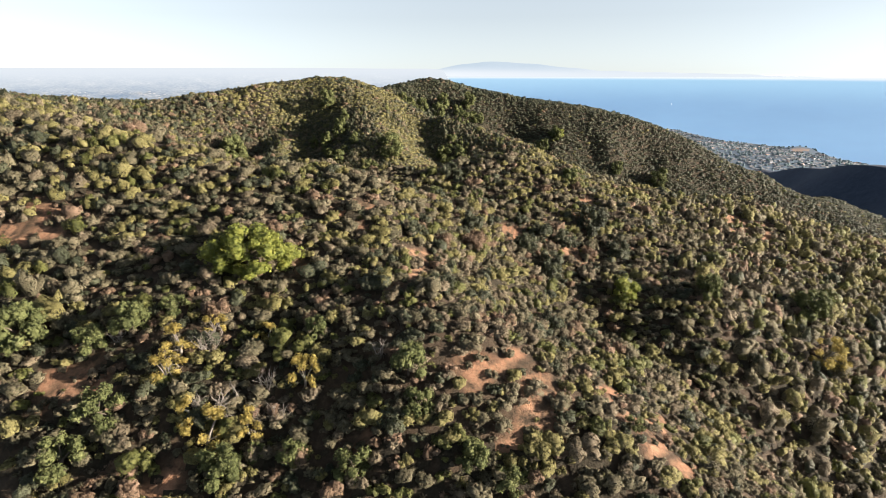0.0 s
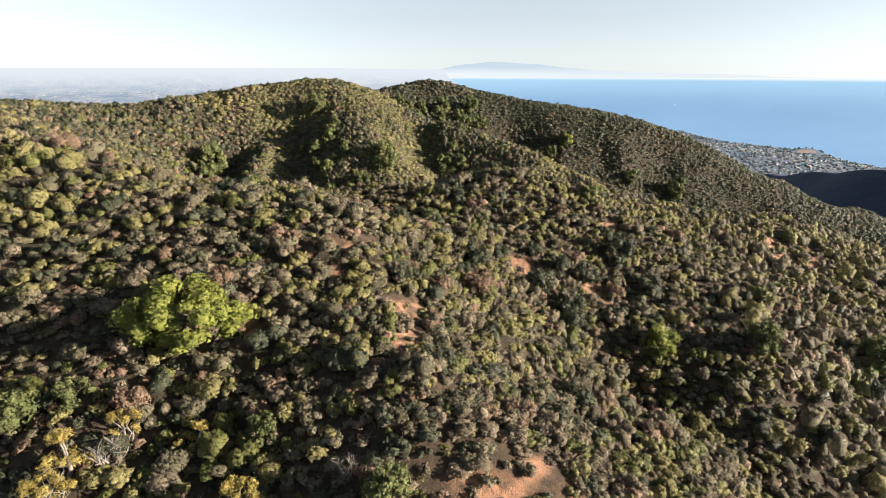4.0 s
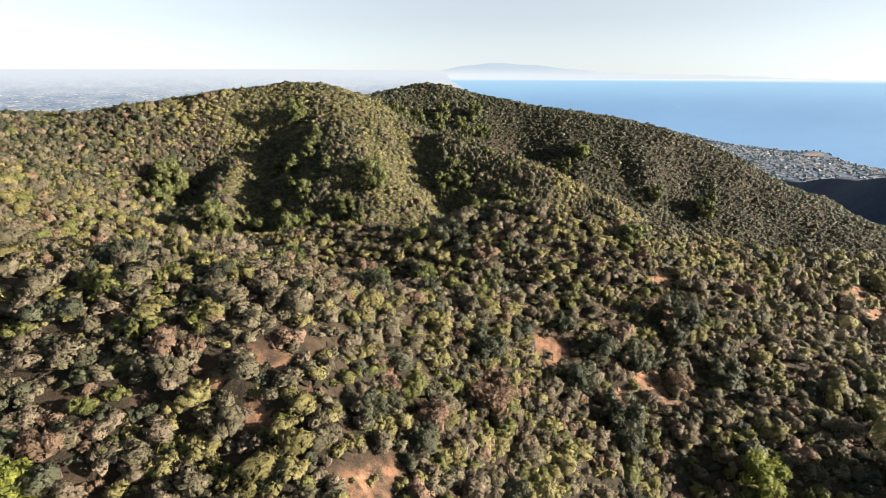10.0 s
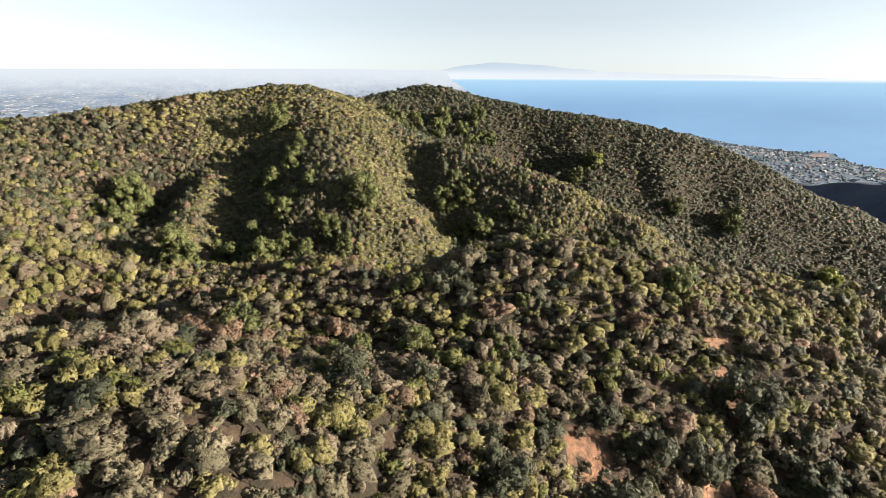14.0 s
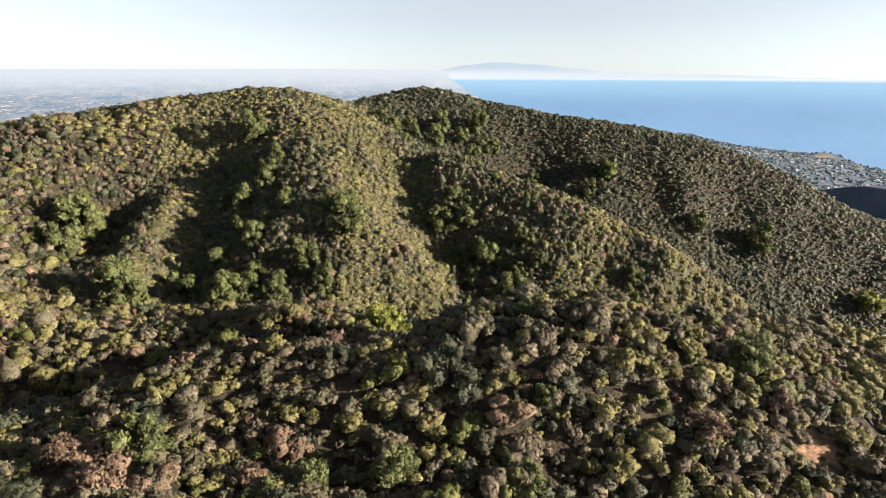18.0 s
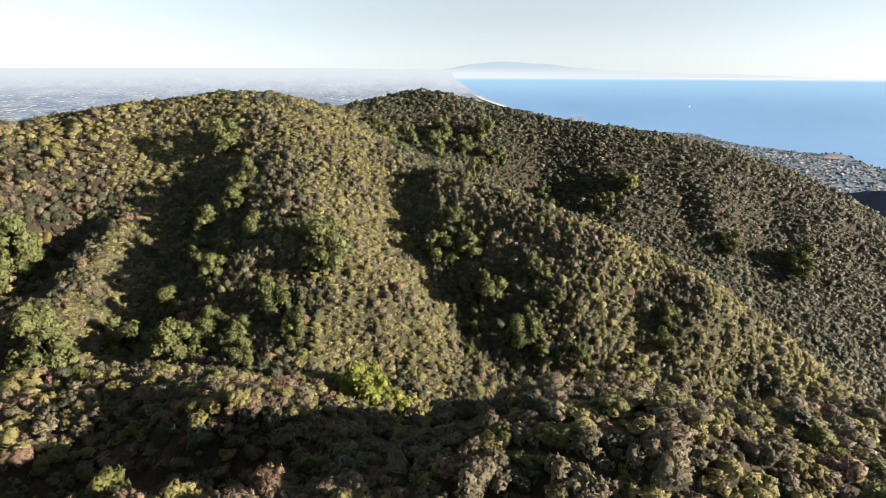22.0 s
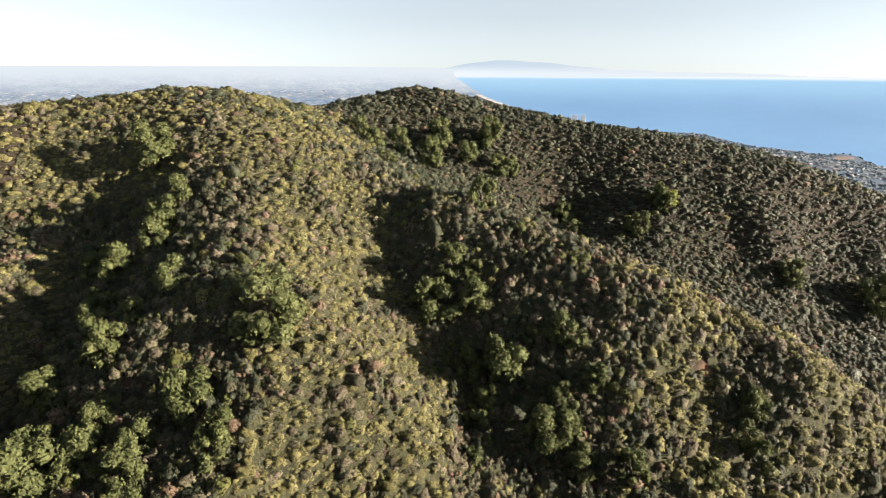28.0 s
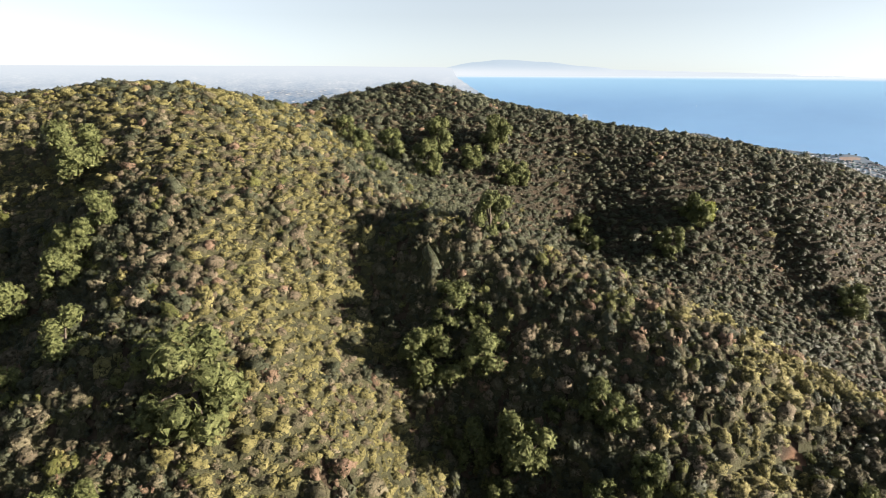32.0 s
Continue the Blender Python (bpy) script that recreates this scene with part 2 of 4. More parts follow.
# ---- relief of the hills: crests, spurs and gullies as lines on the plan (x, y, height of the brush) ----
RELIEF = {
    'main_ridge': [(-257, 300, 388), (-194, 269, 386.5), (-151, 237, 379.5), (-122, 190, 384), (-100, 170, 385.5), (-77, 161, 381.5), (-62, 158, 377), (-51, 148, 375.5), (-40, 160, 374.5)],
    'ridge_back': [(-88, 188, 367), (-66, 179, 365.5), (-46, 179, 364.5), (-28, 175, 366)],
    'near_spur': [(-5, 101, 359.5), (34, 79, 342), (57, 65, 328), (77, 45, 312)],
    'near_slope': [(-77, 110, 360.5), (-106, 123, 367.5), (-55, 69, 338.5), (-89, 86, 350.5), (-154, 154, 378)],
    'near_gully': [(-14, 74, 343), (3, 65, 336), (21, 51, 326), (41, 27, 309)],
    'front': [(-103, 17, 305.5), (-34, 9, 300.5), (34, -9, 288.5), (103, -9, 271.5), (-189, 69, 340), (189, 34, 263)],
    'right_gully': [(27, 113, 341.5), (46, 137, 329), (63, 123, 324), (84, 105, 306), (106, 82, 296), (146, 60, 283.5)],
    'knoll': [(-50, 206, 357.5), (-5, 206, 365.5), (34, 219, 366), (48, 223, 361.5), (80, 247, 351), (123, 254, 343.5), (171, 257, 331), (240, 257, 317)],
    'knoll_flank': [(84, 194, 344), (120, 214, 339), (53, 153, 339.5), (77, 149, 338), (87, 134, 327), (108, 139, 320), (171, 189, 318), (189, 120, 288.5), (-15, 171, 363.5)],
    'knoll_back': [(-11, 241, 349.5), (-62, 249, 349.5), (-60, 232, 352), (9, 225, 364)],
    'back_hollow': [(-80, 207, 345.5), (-57, 219, 342), (-42, 226, 343.5), (-27, 225, 346), (-12, 223, 353), (-4, 230, 354), (-4, 246, 343.5)],
    'back_gully': [(-106, 257, 352.5), (-14, 267, 338), (38, 285, 328.5), (62, 281, 323.5), (89, 274, 318.5), (129, 291, 306.5), (180, 300, 294), (257, 300, 272)],
    'left_bowl': [(-129, 281, 359.5), (-156, 326, 379), (-141, 341, 384.5), (-125, 309, 362.5), (-206, 317, 384.5)],
    'west_spur': [(-96, 302, 354.5)],
    'west_gully': [(-62, 293, 347.5), (-56, 318, 361.5)],
    'bowl_gully': [(-105, 286, 347.5), (-106, 300, 347), (-107, 317, 352), (-101, 335, 364.5)],
    'peak': [(-34, 447, 389)],
    'east_spur': [(-21, 346, 372.5), (111, 302, 320.5)],
    'mid_gully': [(24, 303, 341), (34, 304, 344), (40, 296, 337), (57, 297, 331.5), (79, 295, 323), (63, 305, 341.5)],
    'east_gully': [(31, 360, 353), (62, 357, 340), (89, 351, 329), (113, 357, 316), (154, 357, 302.5), (223, 351, 280.5)],
    'far_slope': [(48, 415, 345), (122, 406, 347), (105, 396, 335), (168, 399, 326), (153, 410, 334.5), (14, 411, 362.5), (-14, 420, 371.5), (111, 369, 320)],
    'far_back': [(-10, 510, 371.5), (40, 497, 362), (80, 490, 358), (120, 485, 352), (160, 480, 338), (210, 483, 318), (300, 485, 283.5), (-100, 430, 377), (-150, 400, 374), (-70, 475, 368)],
    'behind': [(-257, 446, 348.5), (-154, 463, 340), (-69, 531, 332), (34, 549, 323), (154, 514, 297.5), (274, 463, 264.5), (377, 257, 245.5), (377, 86, 211.5)],
    'far_slope_face': [(153, 388, 318.5), (81, 413, 354), (133, 398, 329), (108, 405, 340.5), (170, 382, 310.5), (190, 397, 317.5)],
    'knoll_shoulder': [(76, 230, 354), (64, 233, 357), (103, 226, 347.5), (20, 245, 356), (28, 240, 357), (153, 253, 338), (163, 235, 334.5)],
    'knoll_crown': [(38, 212, 365), (25, 212, 369.5), (16, 212, 368.5), (49, 203, 359), (32, 199, 360.5), (17, 191, 357.5), (17, 199, 363.5), (38, 187, 355.5), (65, 215, 356), (21, 205, 366), (48, 183, 348), (70, 184, 345), (60, 198, 355), (68, 193, 350.5), (93, 181, 339), (98, 217, 345.5), (59, 225, 358.5)],
    'knoll_face': [(4, 208, 366.5), (8, 217, 368), (-34, 200, 365), (-41, 194, 362.5), (-23, 193, 360.5), (4, 197, 361.5), (-8, 189, 358.5), (-11, 198, 363.5), (-33, 183, 363), (-32, 212, 363), (-19, 207, 365.5), (-15, 188, 360)],
    'ridge_seaward_flank': [(60, 142, 335), (45, 119, 336), (29, 133, 340), (13, 154, 352.5), (18, 167, 352), (1, 157, 359.5), (33, 162, 344.5), (54, 169, 340), (9, 177, 359.5), (71, 128, 327.5), (9, 125, 351.5), (122, 171, 327.5)],
    'near_slope_foot': [(-58, 83, 347.5), (-38, 81, 346.5), (-38, 98, 353.5), (-48, 90, 353.5), (-67, 101, 356.5)],
    'near_spur_foot': [(9, 86, 351), (-5, 87, 354), (-20, 97, 356), (-18, 83, 347.5)],
    'ridge_top': [(-9, 121, 361), (-64, 130, 368.5), (-79, 125, 367), (-24, 136, 370), (-19, 149, 372), (-32, 156, 374.5), (-40, 122, 366.5), (-67, 140, 376), (-14, 141, 368), (-7, 142, 361.5), (-54, 158, 375.5), (-43, 137, 372), (-35, 132, 368.5), (-26, 128, 364), (-43, 129, 368.5), (-34, 168, 371.5), (-4, 163, 363.5)],
    'hollow_rim': [(-82, 259, 345.5), (-33, 236, 356.5), (-21, 248, 350), (-37, 251, 351.5), (-57, 261, 346.5), (-24, 241, 355), (-72, 249, 349), (-90, 237, 358), (-56, 270, 342.5), (-116, 247, 362.5), (-89, 248, 351)],
    'west_spur_face': [(-78, 362, 387.5), (-76, 273, 343), (-85, 280, 350.5), (-93, 359, 385), (-110, 278, 349.5), (-91, 320, 362.5), (-88, 294, 353), (-144, 290, 367.5), (-175, 287, 376.5), (-76, 369, 391.5), (-91, 310, 359), (-126, 323, 368.5)],
    'east_spur_face': [(42, 309, 349), (5, 360, 364), (128, 360, 310.5), (167, 366, 299.5)],
    'mid_spur_face': [(-51, 296, 355.5), (-25, 288, 349.5), (-35, 295, 355), (-32, 304, 362.5), (-10, 300, 352), (-2, 293, 342.5), (-53, 340, 377.5), (-17, 316, 355.5), (-9, 278, 335.5), (-18, 281, 340), (-30, 361, 381), (-60, 364, 389.5), (-36, 340, 374.5), (-45, 304, 362.5), (-27, 274, 341), (-25, 326, 364.5), (-19, 303, 357), (-40, 322, 368.5), (-24, 357, 376.5)],
    'far_skyline': [(-14, 457, 393), (0, 453, 392), (14, 449, 387.5), (28, 446, 382.5), (42, 443, 379.5), (60, 442, 377), (80, 440, 375), (100, 438, 372.5), (120, 436, 369.5), (140, 433, 364.5), (160, 431, 358), (180, 431, 351.5), (205, 432, 340), (235, 426, 326.5), (250, 432, 321.5), (300, 432, 304.5), (345, 432, 288)],
    'hill_skyline': [(-150, 354, 385), (-130, 360, 387), (-113, 357, 389.5), (-100, 381, 392.5), (-86, 384, 395), (-75, 398, 394.5), (-62, 418, 390), (-48, 430, 386.5)],
    'east_spur_crest': [(0, 341, 373.5), (12, 337, 368.5), (24, 333, 365), (38, 327, 362), (51, 320, 357.5), (62, 320, 351), (75, 307, 346), (91, 309, 336.5)],
    'ravines': [(-9, 334, 358.5), (-3, 323, 350.5), (3, 314, 343.5), (8, 305, 338.5), (12, 296, 334.5), (16, 287, 330.5), (20, 278, 325.5), (-72, 284, 339), (-74, 294, 343), (-76, 305, 347), (-78, 317, 352.5), (-80, 330, 360), (-83, 344, 369)],
    'mid_spur_inland_flank': [(-64, 302, 354), (-65, 291, 346), (-51, 312, 363), (-50, 283, 344), (-40, 285, 346), (-64, 325, 365), (-55, 283, 344.5)],
}
_lines = np.array([p for line in RELIEF.values() for p in line], float)
_xy, _n = _lines[:, :2], len(_lines)


def _kernel(p):
    d2 = ((p[:, None, :] - _xy[None]) ** 2).sum(-1)
    return -d2 ** 0.65


_flat = np.c_[np.ones(_n), _xy / 100]
_sys = np.block([[_kernel(_xy) + np.eye(_n) * 0.5, _flat], [_flat.T, np.zeros((3, 3))]])
_coef = np.linalg.solve(_sys, np.r_[_lines[:, 2] - 365.0, np.zeros(3)])
X0, X1, Y0, Y1, STEP = -270.0, 370.0, -40.0, 560.0, 2.5


def waves(x, y):
    """Small rolls and rills of the slopes, metres."""
    a = np.sin(x * 0.11 + 1.3 * np.sin(y * 0.07)) * np.cos(y * 0.13 + 0.8 * np.sin(x * 0.05))
    b = np.sin(x * 0.31 + 2.1 * np.sin(y * 0.19 + 1.0)) * np.sin(y * 0.27 + 1.7 * np.sin(x * 0.23))
    return 0.55 * a + 0.35 * b


def relief(x, y):
    p = np.c_[np.ravel(x), np.ravel(y)].astype(float)
    out = np.empty(len(p))
    for i in range(0, len(p), 20000):
        q = p[i:i + 20000]
        out[i:i + 20000] = 365.0 + _kernel(q) @ _coef[:_n] + np.c_[np.ones(len(q)), q / 100] @ _coef[_n:]
    return out.reshape(np.shape(x)) + waves(np.asarray(x, float), np.asarray(y, float)) - BRUSH


BRUSH = 1.6                                  # the lines follow the tops of the brush; the earth lies lower
gx, gy = np.arange(X0, X1 + 0.1, STEP), np.arange(Y0, Y1 + 0.1, STEP)
HX, HY = np.meshgrid(gx, gy)
HZ = relief(HX, HY)


def height(x, y):
    """Height of the earth at many plan points, from the grid."""
    u, v = (np.asarray(x) - X0) / STEP, (np.asarray(y) - Y0) / STEP
    i, j = np.clip(u.astype(int), 0, len(gx) - 2), np.clip(v.astype(int), 0, len(gy) - 2)
    a, b = u - i, v - j
    return (HZ[j, i] * (1 - a) + HZ[j, i + 1] * a) * (1 - b) + (HZ[j + 1, i] * (1 - a) + HZ[j + 1, i + 1] * a) * b


def mesh_from(name, verts, faces, mats, mat_index=None, smooth=False):
    """A mesh from arrays; faces is an array of quads or triangles, or a list of such arrays."""
    me = bpy.data.meshes.new(name)
    groups = [f for f in (faces if isinstance(faces, list) else [faces]) if len(f)]
    sizes = np.concatenate([np.full(len(f), f.shape[1]) for f in groups])
    loops = np.concatenate([f.ravel() for f in groups])
    me.vertices.add(len(verts)); me.vertices.foreach_set("co", np.asarray(verts, np.float32).ravel())
    me.loops.add(len(loops)); me.loops.foreach_set("vertex_index", loops.astype(np.int32))
    me.polygons.add(len(sizes))
    me.polygons.foreach_set("loop_start", np.r_[0, np.cumsum(sizes)[:-1]].astype(np.int32))
    if mat_index is not None:
        me.polygons.foreach_set("material_index", np.asarray(mat_index, np.int32))
    me.polygons.foreach_set("use_smooth", np.full(len(sizes), smooth))
    for m in mats:
        me.materials.append(m)
    me.update(calc_edges=True)
    return me


def grid_faces(nx, ny):
    a = (np.arange(ny - 1)[:, None] * nx + np.arange(nx - 1)[None]).ravel()
    return np.c_[a, a + 1, a + nx + 1, a + nx]


# ---- the hills: one sheet of earth; its rim dives under the plain ----
rim = np.minimum(np.minimum(HX - X0, X1 - HX), np.minimum(HY - Y0, Y1 - HY))
drop = np.clip(1 - rim / 40.0, 0, 1) ** 2
EZ = HZ - drop * 60
skirt = np.clip(1 - rim / 3.0, 0, 1)
EZ = EZ * (1 - skirt) + 20.0 * skirt
ground = new("ground", mesh_from("ground", np.c_[HX.ravel(), HY.ravel(), EZ.ravel()], grid_faces(len(gx), len(gy)), [EARTH], smooth=True))
tagged(ground, "orange-brown bare earth of steep coastal hills under brush", "ground", kind="structure")

# ---- the far country: plain, coast and sea, drawn nearer beyond two kilometres along the lines of sight ----
FAR_EYE, NEAR_R, LAST_R = 400.0, 2600.0, 4800.0
_r = np.linspace(NEAR_R, LAST_R, 400)
_d = FAR_EYE * _r / (FAR_EYE - 336.0 * ((_r - NEAR_R) / (LAST_R - NEAR_R)) ** 1.5)


def drawn_in(d):
    d = np.asarray(d, float)
    return np.where(d < NEAR_R, d, np.interp(d, _d, _r))


def far_point(x, y, z):
    """A true place in the distance, as it stands here: on the same line of sight from over the hills, drawn nearer."""
    x, y, z = np.asarray(x, float), np.asarray(y, float) - 120.0, np.asarray(z, float)
    d = np.hypot(x, y)
    k = drawn_in(d) / np.maximum(d, 1)
    return np.stack(np.broadcast_arrays(x * k, y * k + 120.0, FAR_EYE + (z - FAR_EYE) * k), -1)


COAST = [(20500, 9), (7770, 502), (5500, 716), (4660, 1000), (4260, 1195), (3770, 1415), (3400, 1535), (2950, 1630), (2675, 1725), (2368, 1790), (2050, 1880), (1500, 2050), (0, 2400), (-2500, 2900)]
_cy = np.array([c[0] for c in COAST[::-1]], float)
_cx = np.array([c[1] for c in COAST[::-1]], float)


def shore(y):
    return np.interp(y, _cy, _cx)


def step(a, b, v):
    t = np.clip((v - a) / (b - a), 0, 1)
    return t * t * (3 - 2 * t)


def plain_height(x, y):
    """Lie of the far land: flat city, a bluff with a small town by the sea, low hills at the skyline."""
    s = shore(y) - x
    d = np.hypot(x, y)
    z = np.where(s > 0, 6 + 34 * step(150, 900, s) + 40 * step(2000, 8000, s), -12.0)
    bluff = step(30, 170, s) * step(1800, 2200, y) * (1 - step(3300, 3700, y))
    z = z + bluff * (38 + 16 * np.sin(x * 0.006) * np.cos(y * 0.005 + 1))
    knob = np.exp(-(((x - 1605) / 80.0) ** 2 + ((y - 2482) / 95.0) ** 2))
    z = z + 27 * knob * step(20, 120, s)
    return z + np.where(s > 0, 330 * step(7000, 30000, d), 0)


rr = np.concatenate([np.linspace(420, 1900, 22), np.linspace(2000, 4200, 74), np.geomspace(4300, 30100, 60)])
aa = np.radians(np.concatenate([np.linspace(-180, -52, 24), np.linspace(-50, 50, 221), np.linspace(52, 180, 24)]))
RA, AA = np.meshgrid(rr, aa)
PX, PY = RA * np.sin(AA), RA * np.cos(AA) + 120
fv = far_point(PX, PY, plain_height(PX, PY))
# pale blue haze over the city is painted into these colours
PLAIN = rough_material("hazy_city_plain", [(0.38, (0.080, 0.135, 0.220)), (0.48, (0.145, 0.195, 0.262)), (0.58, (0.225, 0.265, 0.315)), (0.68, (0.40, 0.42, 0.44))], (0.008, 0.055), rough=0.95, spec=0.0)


def lie_level(m):
    """The far sheets are lit as the level ground that they are."""
    nt, ln = m.node_tree.nodes, m.node_tree.links
    up = nt.new("ShaderNodeCombineXYZ"); up.inputs[2].default_value = 1.0
    ln.new(up.outputs[0], nt["Principled BSDF"].inputs["Normal"])
    return m


lie_level(PLAIN)
# garden greens shifted to grey-blue to paint in the haze
TOWN_GROUND = lie_level(rough_material("town_gardens_hazed", [(0.3, (0.080, 0.108, 0.142)), (0.55, (0.122, 0.153, 0.185)), (0.8, (0.19, 0.205, 0.22))], (0.01, 0.05), spec=0.0))
_ff = grid_faces(len(rr), len(aa))[:, ::-1]
_near = (RA.ravel()[_ff].mean(1) < 4100).astype(int)
# bare bluff earth, faded in colour for the painted haze
BLUFF = lie_level(rough_material("bare_bluff", [(0.3, (0.19, 0.155, 0.135)), (0.7, (0.27, 0.22, 0.19))], (0.03, 0.2), spec=0.0))
_near[np.hypot((PX.ravel()[_ff].mean(1) - 1555) / 32, (PY.ravel()[_ff].mean(1) - 2440) / 34) < 1] = 2


def glowing_haze(m, rgb):
    """The last kilometres before the skyline: the ground's colour fades to black and a glow painted as haze takes over.
    """
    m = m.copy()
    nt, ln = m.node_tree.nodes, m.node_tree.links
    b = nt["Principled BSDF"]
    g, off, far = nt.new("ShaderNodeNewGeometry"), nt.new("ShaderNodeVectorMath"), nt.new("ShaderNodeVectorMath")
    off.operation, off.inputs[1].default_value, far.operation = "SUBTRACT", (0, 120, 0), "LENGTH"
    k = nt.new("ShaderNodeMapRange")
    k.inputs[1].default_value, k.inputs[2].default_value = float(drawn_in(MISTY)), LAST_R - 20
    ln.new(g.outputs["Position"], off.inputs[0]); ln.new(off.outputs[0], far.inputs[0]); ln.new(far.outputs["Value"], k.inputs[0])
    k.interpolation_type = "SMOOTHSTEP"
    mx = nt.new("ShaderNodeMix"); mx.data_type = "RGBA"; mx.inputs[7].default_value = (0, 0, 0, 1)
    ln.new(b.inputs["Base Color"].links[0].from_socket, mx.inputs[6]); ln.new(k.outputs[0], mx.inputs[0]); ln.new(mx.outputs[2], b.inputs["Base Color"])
    end = nt.new("ShaderNodeMapRange")                             # the painted haze turns white over the very skyline
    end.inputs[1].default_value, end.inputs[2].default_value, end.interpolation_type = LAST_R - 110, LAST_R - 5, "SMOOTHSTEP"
    air = nt.new("ShaderNodeMix"); air.data_type = "RGBA"; air.inputs[6].default_value, air.inputs[7].default_value = (*rgb, 1), (*HAZE_GLOW, 1)
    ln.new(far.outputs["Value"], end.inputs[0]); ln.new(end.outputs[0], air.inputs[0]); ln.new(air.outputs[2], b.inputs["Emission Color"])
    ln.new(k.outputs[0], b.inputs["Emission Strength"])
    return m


MISTY, HAZE_GLOW = 6500.0, (0.236, 0.252, 0.271)
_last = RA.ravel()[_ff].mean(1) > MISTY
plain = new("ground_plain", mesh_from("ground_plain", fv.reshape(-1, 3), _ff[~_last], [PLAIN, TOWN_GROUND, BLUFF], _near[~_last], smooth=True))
skyline = new("backdrop", mesh_from("backdrop", fv.reshape(-1, 3), _ff[_last], [glowing_haze(PLAIN, (0.236, 0.254, 0.275))], smooth=True))
tagged(skyline, "far end of the city plain fading into a painted white haze glow", "backdrop", kind="structure")
tagged(plain, "pale hazy coastal plain covered by a wide city", "ground", kind="structure")

sea_r = np.concatenate([np.linspace(500, 2600, 12), np.geomspace(2700, 30100, 70)])
sea_a = np.radians(np.linspace(-8, 150, 120))
RA, AA = np.meshgrid(sea_r, sea_a)
wv = far_point(RA * np.sin(AA), RA * np.cos(AA) + 120, 0 * RA)
SEA, nt, ln, b = nodes_of("sea_water")
n1 = noise_tex(nt, ln, 0.0016, 4)
c = ramp(nt, [(0.3, (0.098, 0.212, 0.380)), (0.7, (0.118, 0.246, 0.422))])
ln.new(n1.outputs["Fac"], c.inputs[0]); ln.new(c.outputs[0], b.inputs["Base Color"])
b.inputs["Roughness"].default_value, b.inputs["Specular IOR Level"].default_value = 0.45, 0.35
lie_level(SEA)
_wf = grid_faces(len(sea_r), len(sea_a))[:, ::-1]
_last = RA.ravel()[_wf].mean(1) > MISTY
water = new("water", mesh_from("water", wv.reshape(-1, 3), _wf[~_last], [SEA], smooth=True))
skyline = new("backdrop", mesh_from("backdrop", wv.reshape(-1, 3), _wf[_last], [glowing_haze(SEA, (0.098, 0.174, 0.242))], smooth=True))
tagged(skyline, "far blue sea paling into a painted haze glow towards the horizon", "backdrop", kind="structure")
tagged(water, "calm light blue ocean reaching a hazy horizon", "sea", kind="structure")

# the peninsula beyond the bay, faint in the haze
HAZE_HILL = nodes_of("peninsula_haze_glow")[0]     # a backdrop that glows: haze painted as emission leaves only its outline
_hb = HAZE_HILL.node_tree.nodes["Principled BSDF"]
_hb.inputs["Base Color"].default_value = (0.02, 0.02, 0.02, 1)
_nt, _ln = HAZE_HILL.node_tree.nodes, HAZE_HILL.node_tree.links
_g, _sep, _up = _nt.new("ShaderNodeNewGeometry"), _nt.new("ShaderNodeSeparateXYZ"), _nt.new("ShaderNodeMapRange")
_air = _nt.new("ShaderNodeMix"); _air.data_type = "RGBA"          # the glow whitens at its foot as painted sea mist
_air.inputs[6].default_value, _air.inputs[7].default_value = (*HAZE_GLOW, 1), (0.163, 0.196, 0.229, 1)
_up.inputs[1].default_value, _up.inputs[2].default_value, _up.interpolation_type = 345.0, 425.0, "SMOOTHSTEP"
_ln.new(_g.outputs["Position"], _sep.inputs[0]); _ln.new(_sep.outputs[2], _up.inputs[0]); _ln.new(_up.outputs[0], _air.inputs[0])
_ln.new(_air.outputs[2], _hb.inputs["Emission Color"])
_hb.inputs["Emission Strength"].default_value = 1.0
tt = np.linspace(-1200, 17500, 80)
prof = np.interp(tt, [-1200, -300, 900, 2000, 3200, 4500, 6000, 7400, 9500, 12000, 15000, 17500], [0, 330, 560, 680, 655, 560, 410, 280, 210, 160, 90, 0])
prof = prof + 14 * np.sin(tt * 0.0031) * step(0, 300, prof)
pv = []
for dy, f in ((-1500, 0.0), (-1000, 0.3), (-600, 0.6), (0, 1.0), (900, 0.5)):
    pv.append(np.c_[tt, np.full(80, 27500.0 + dy), -10 + (prof + 20) * f])
pv = np.array(pv).reshape(-1, 3)
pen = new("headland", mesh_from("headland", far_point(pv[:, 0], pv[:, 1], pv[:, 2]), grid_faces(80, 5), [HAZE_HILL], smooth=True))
tagged(pen, "faint blue headland across the bay, glowing with painted haze", "headland", kind="structure")

# ---- foliage ----
rng = np.random.default_rng(7)
ICO_V = np.array([(0, 0, 1)] + [(math.cos(a) * 0.894, math.sin(a) * 0.894, 0.447) for a in np.arange(5) * 2 * math.pi / 5]
                 + [(math.cos(a) * 0.894, math.sin(a) * 0.894, -0.447) for a in (np.arange(5) + 0.5) * 2 * math.pi / 5] + [(0, 0, -1)])
ICO_F = np.array([(0, 1 + i, 1 + (i + 1) % 5) for i in range(5)] + [(1 + i, 6 + i, 1 + (i + 1) % 5) for i in range(5)]
                 + [(1 + (i + 1) % 5, 6 + i, 6 + (i + 1) % 5) for i in range(5)] + [(6 + i, 11, 6 + (i + 1) % 5) for i in range(5)])


def unit(v):
    return v / np.maximum(np.linalg.norm(v, axis=-1, keepdims=True), 1e-9)


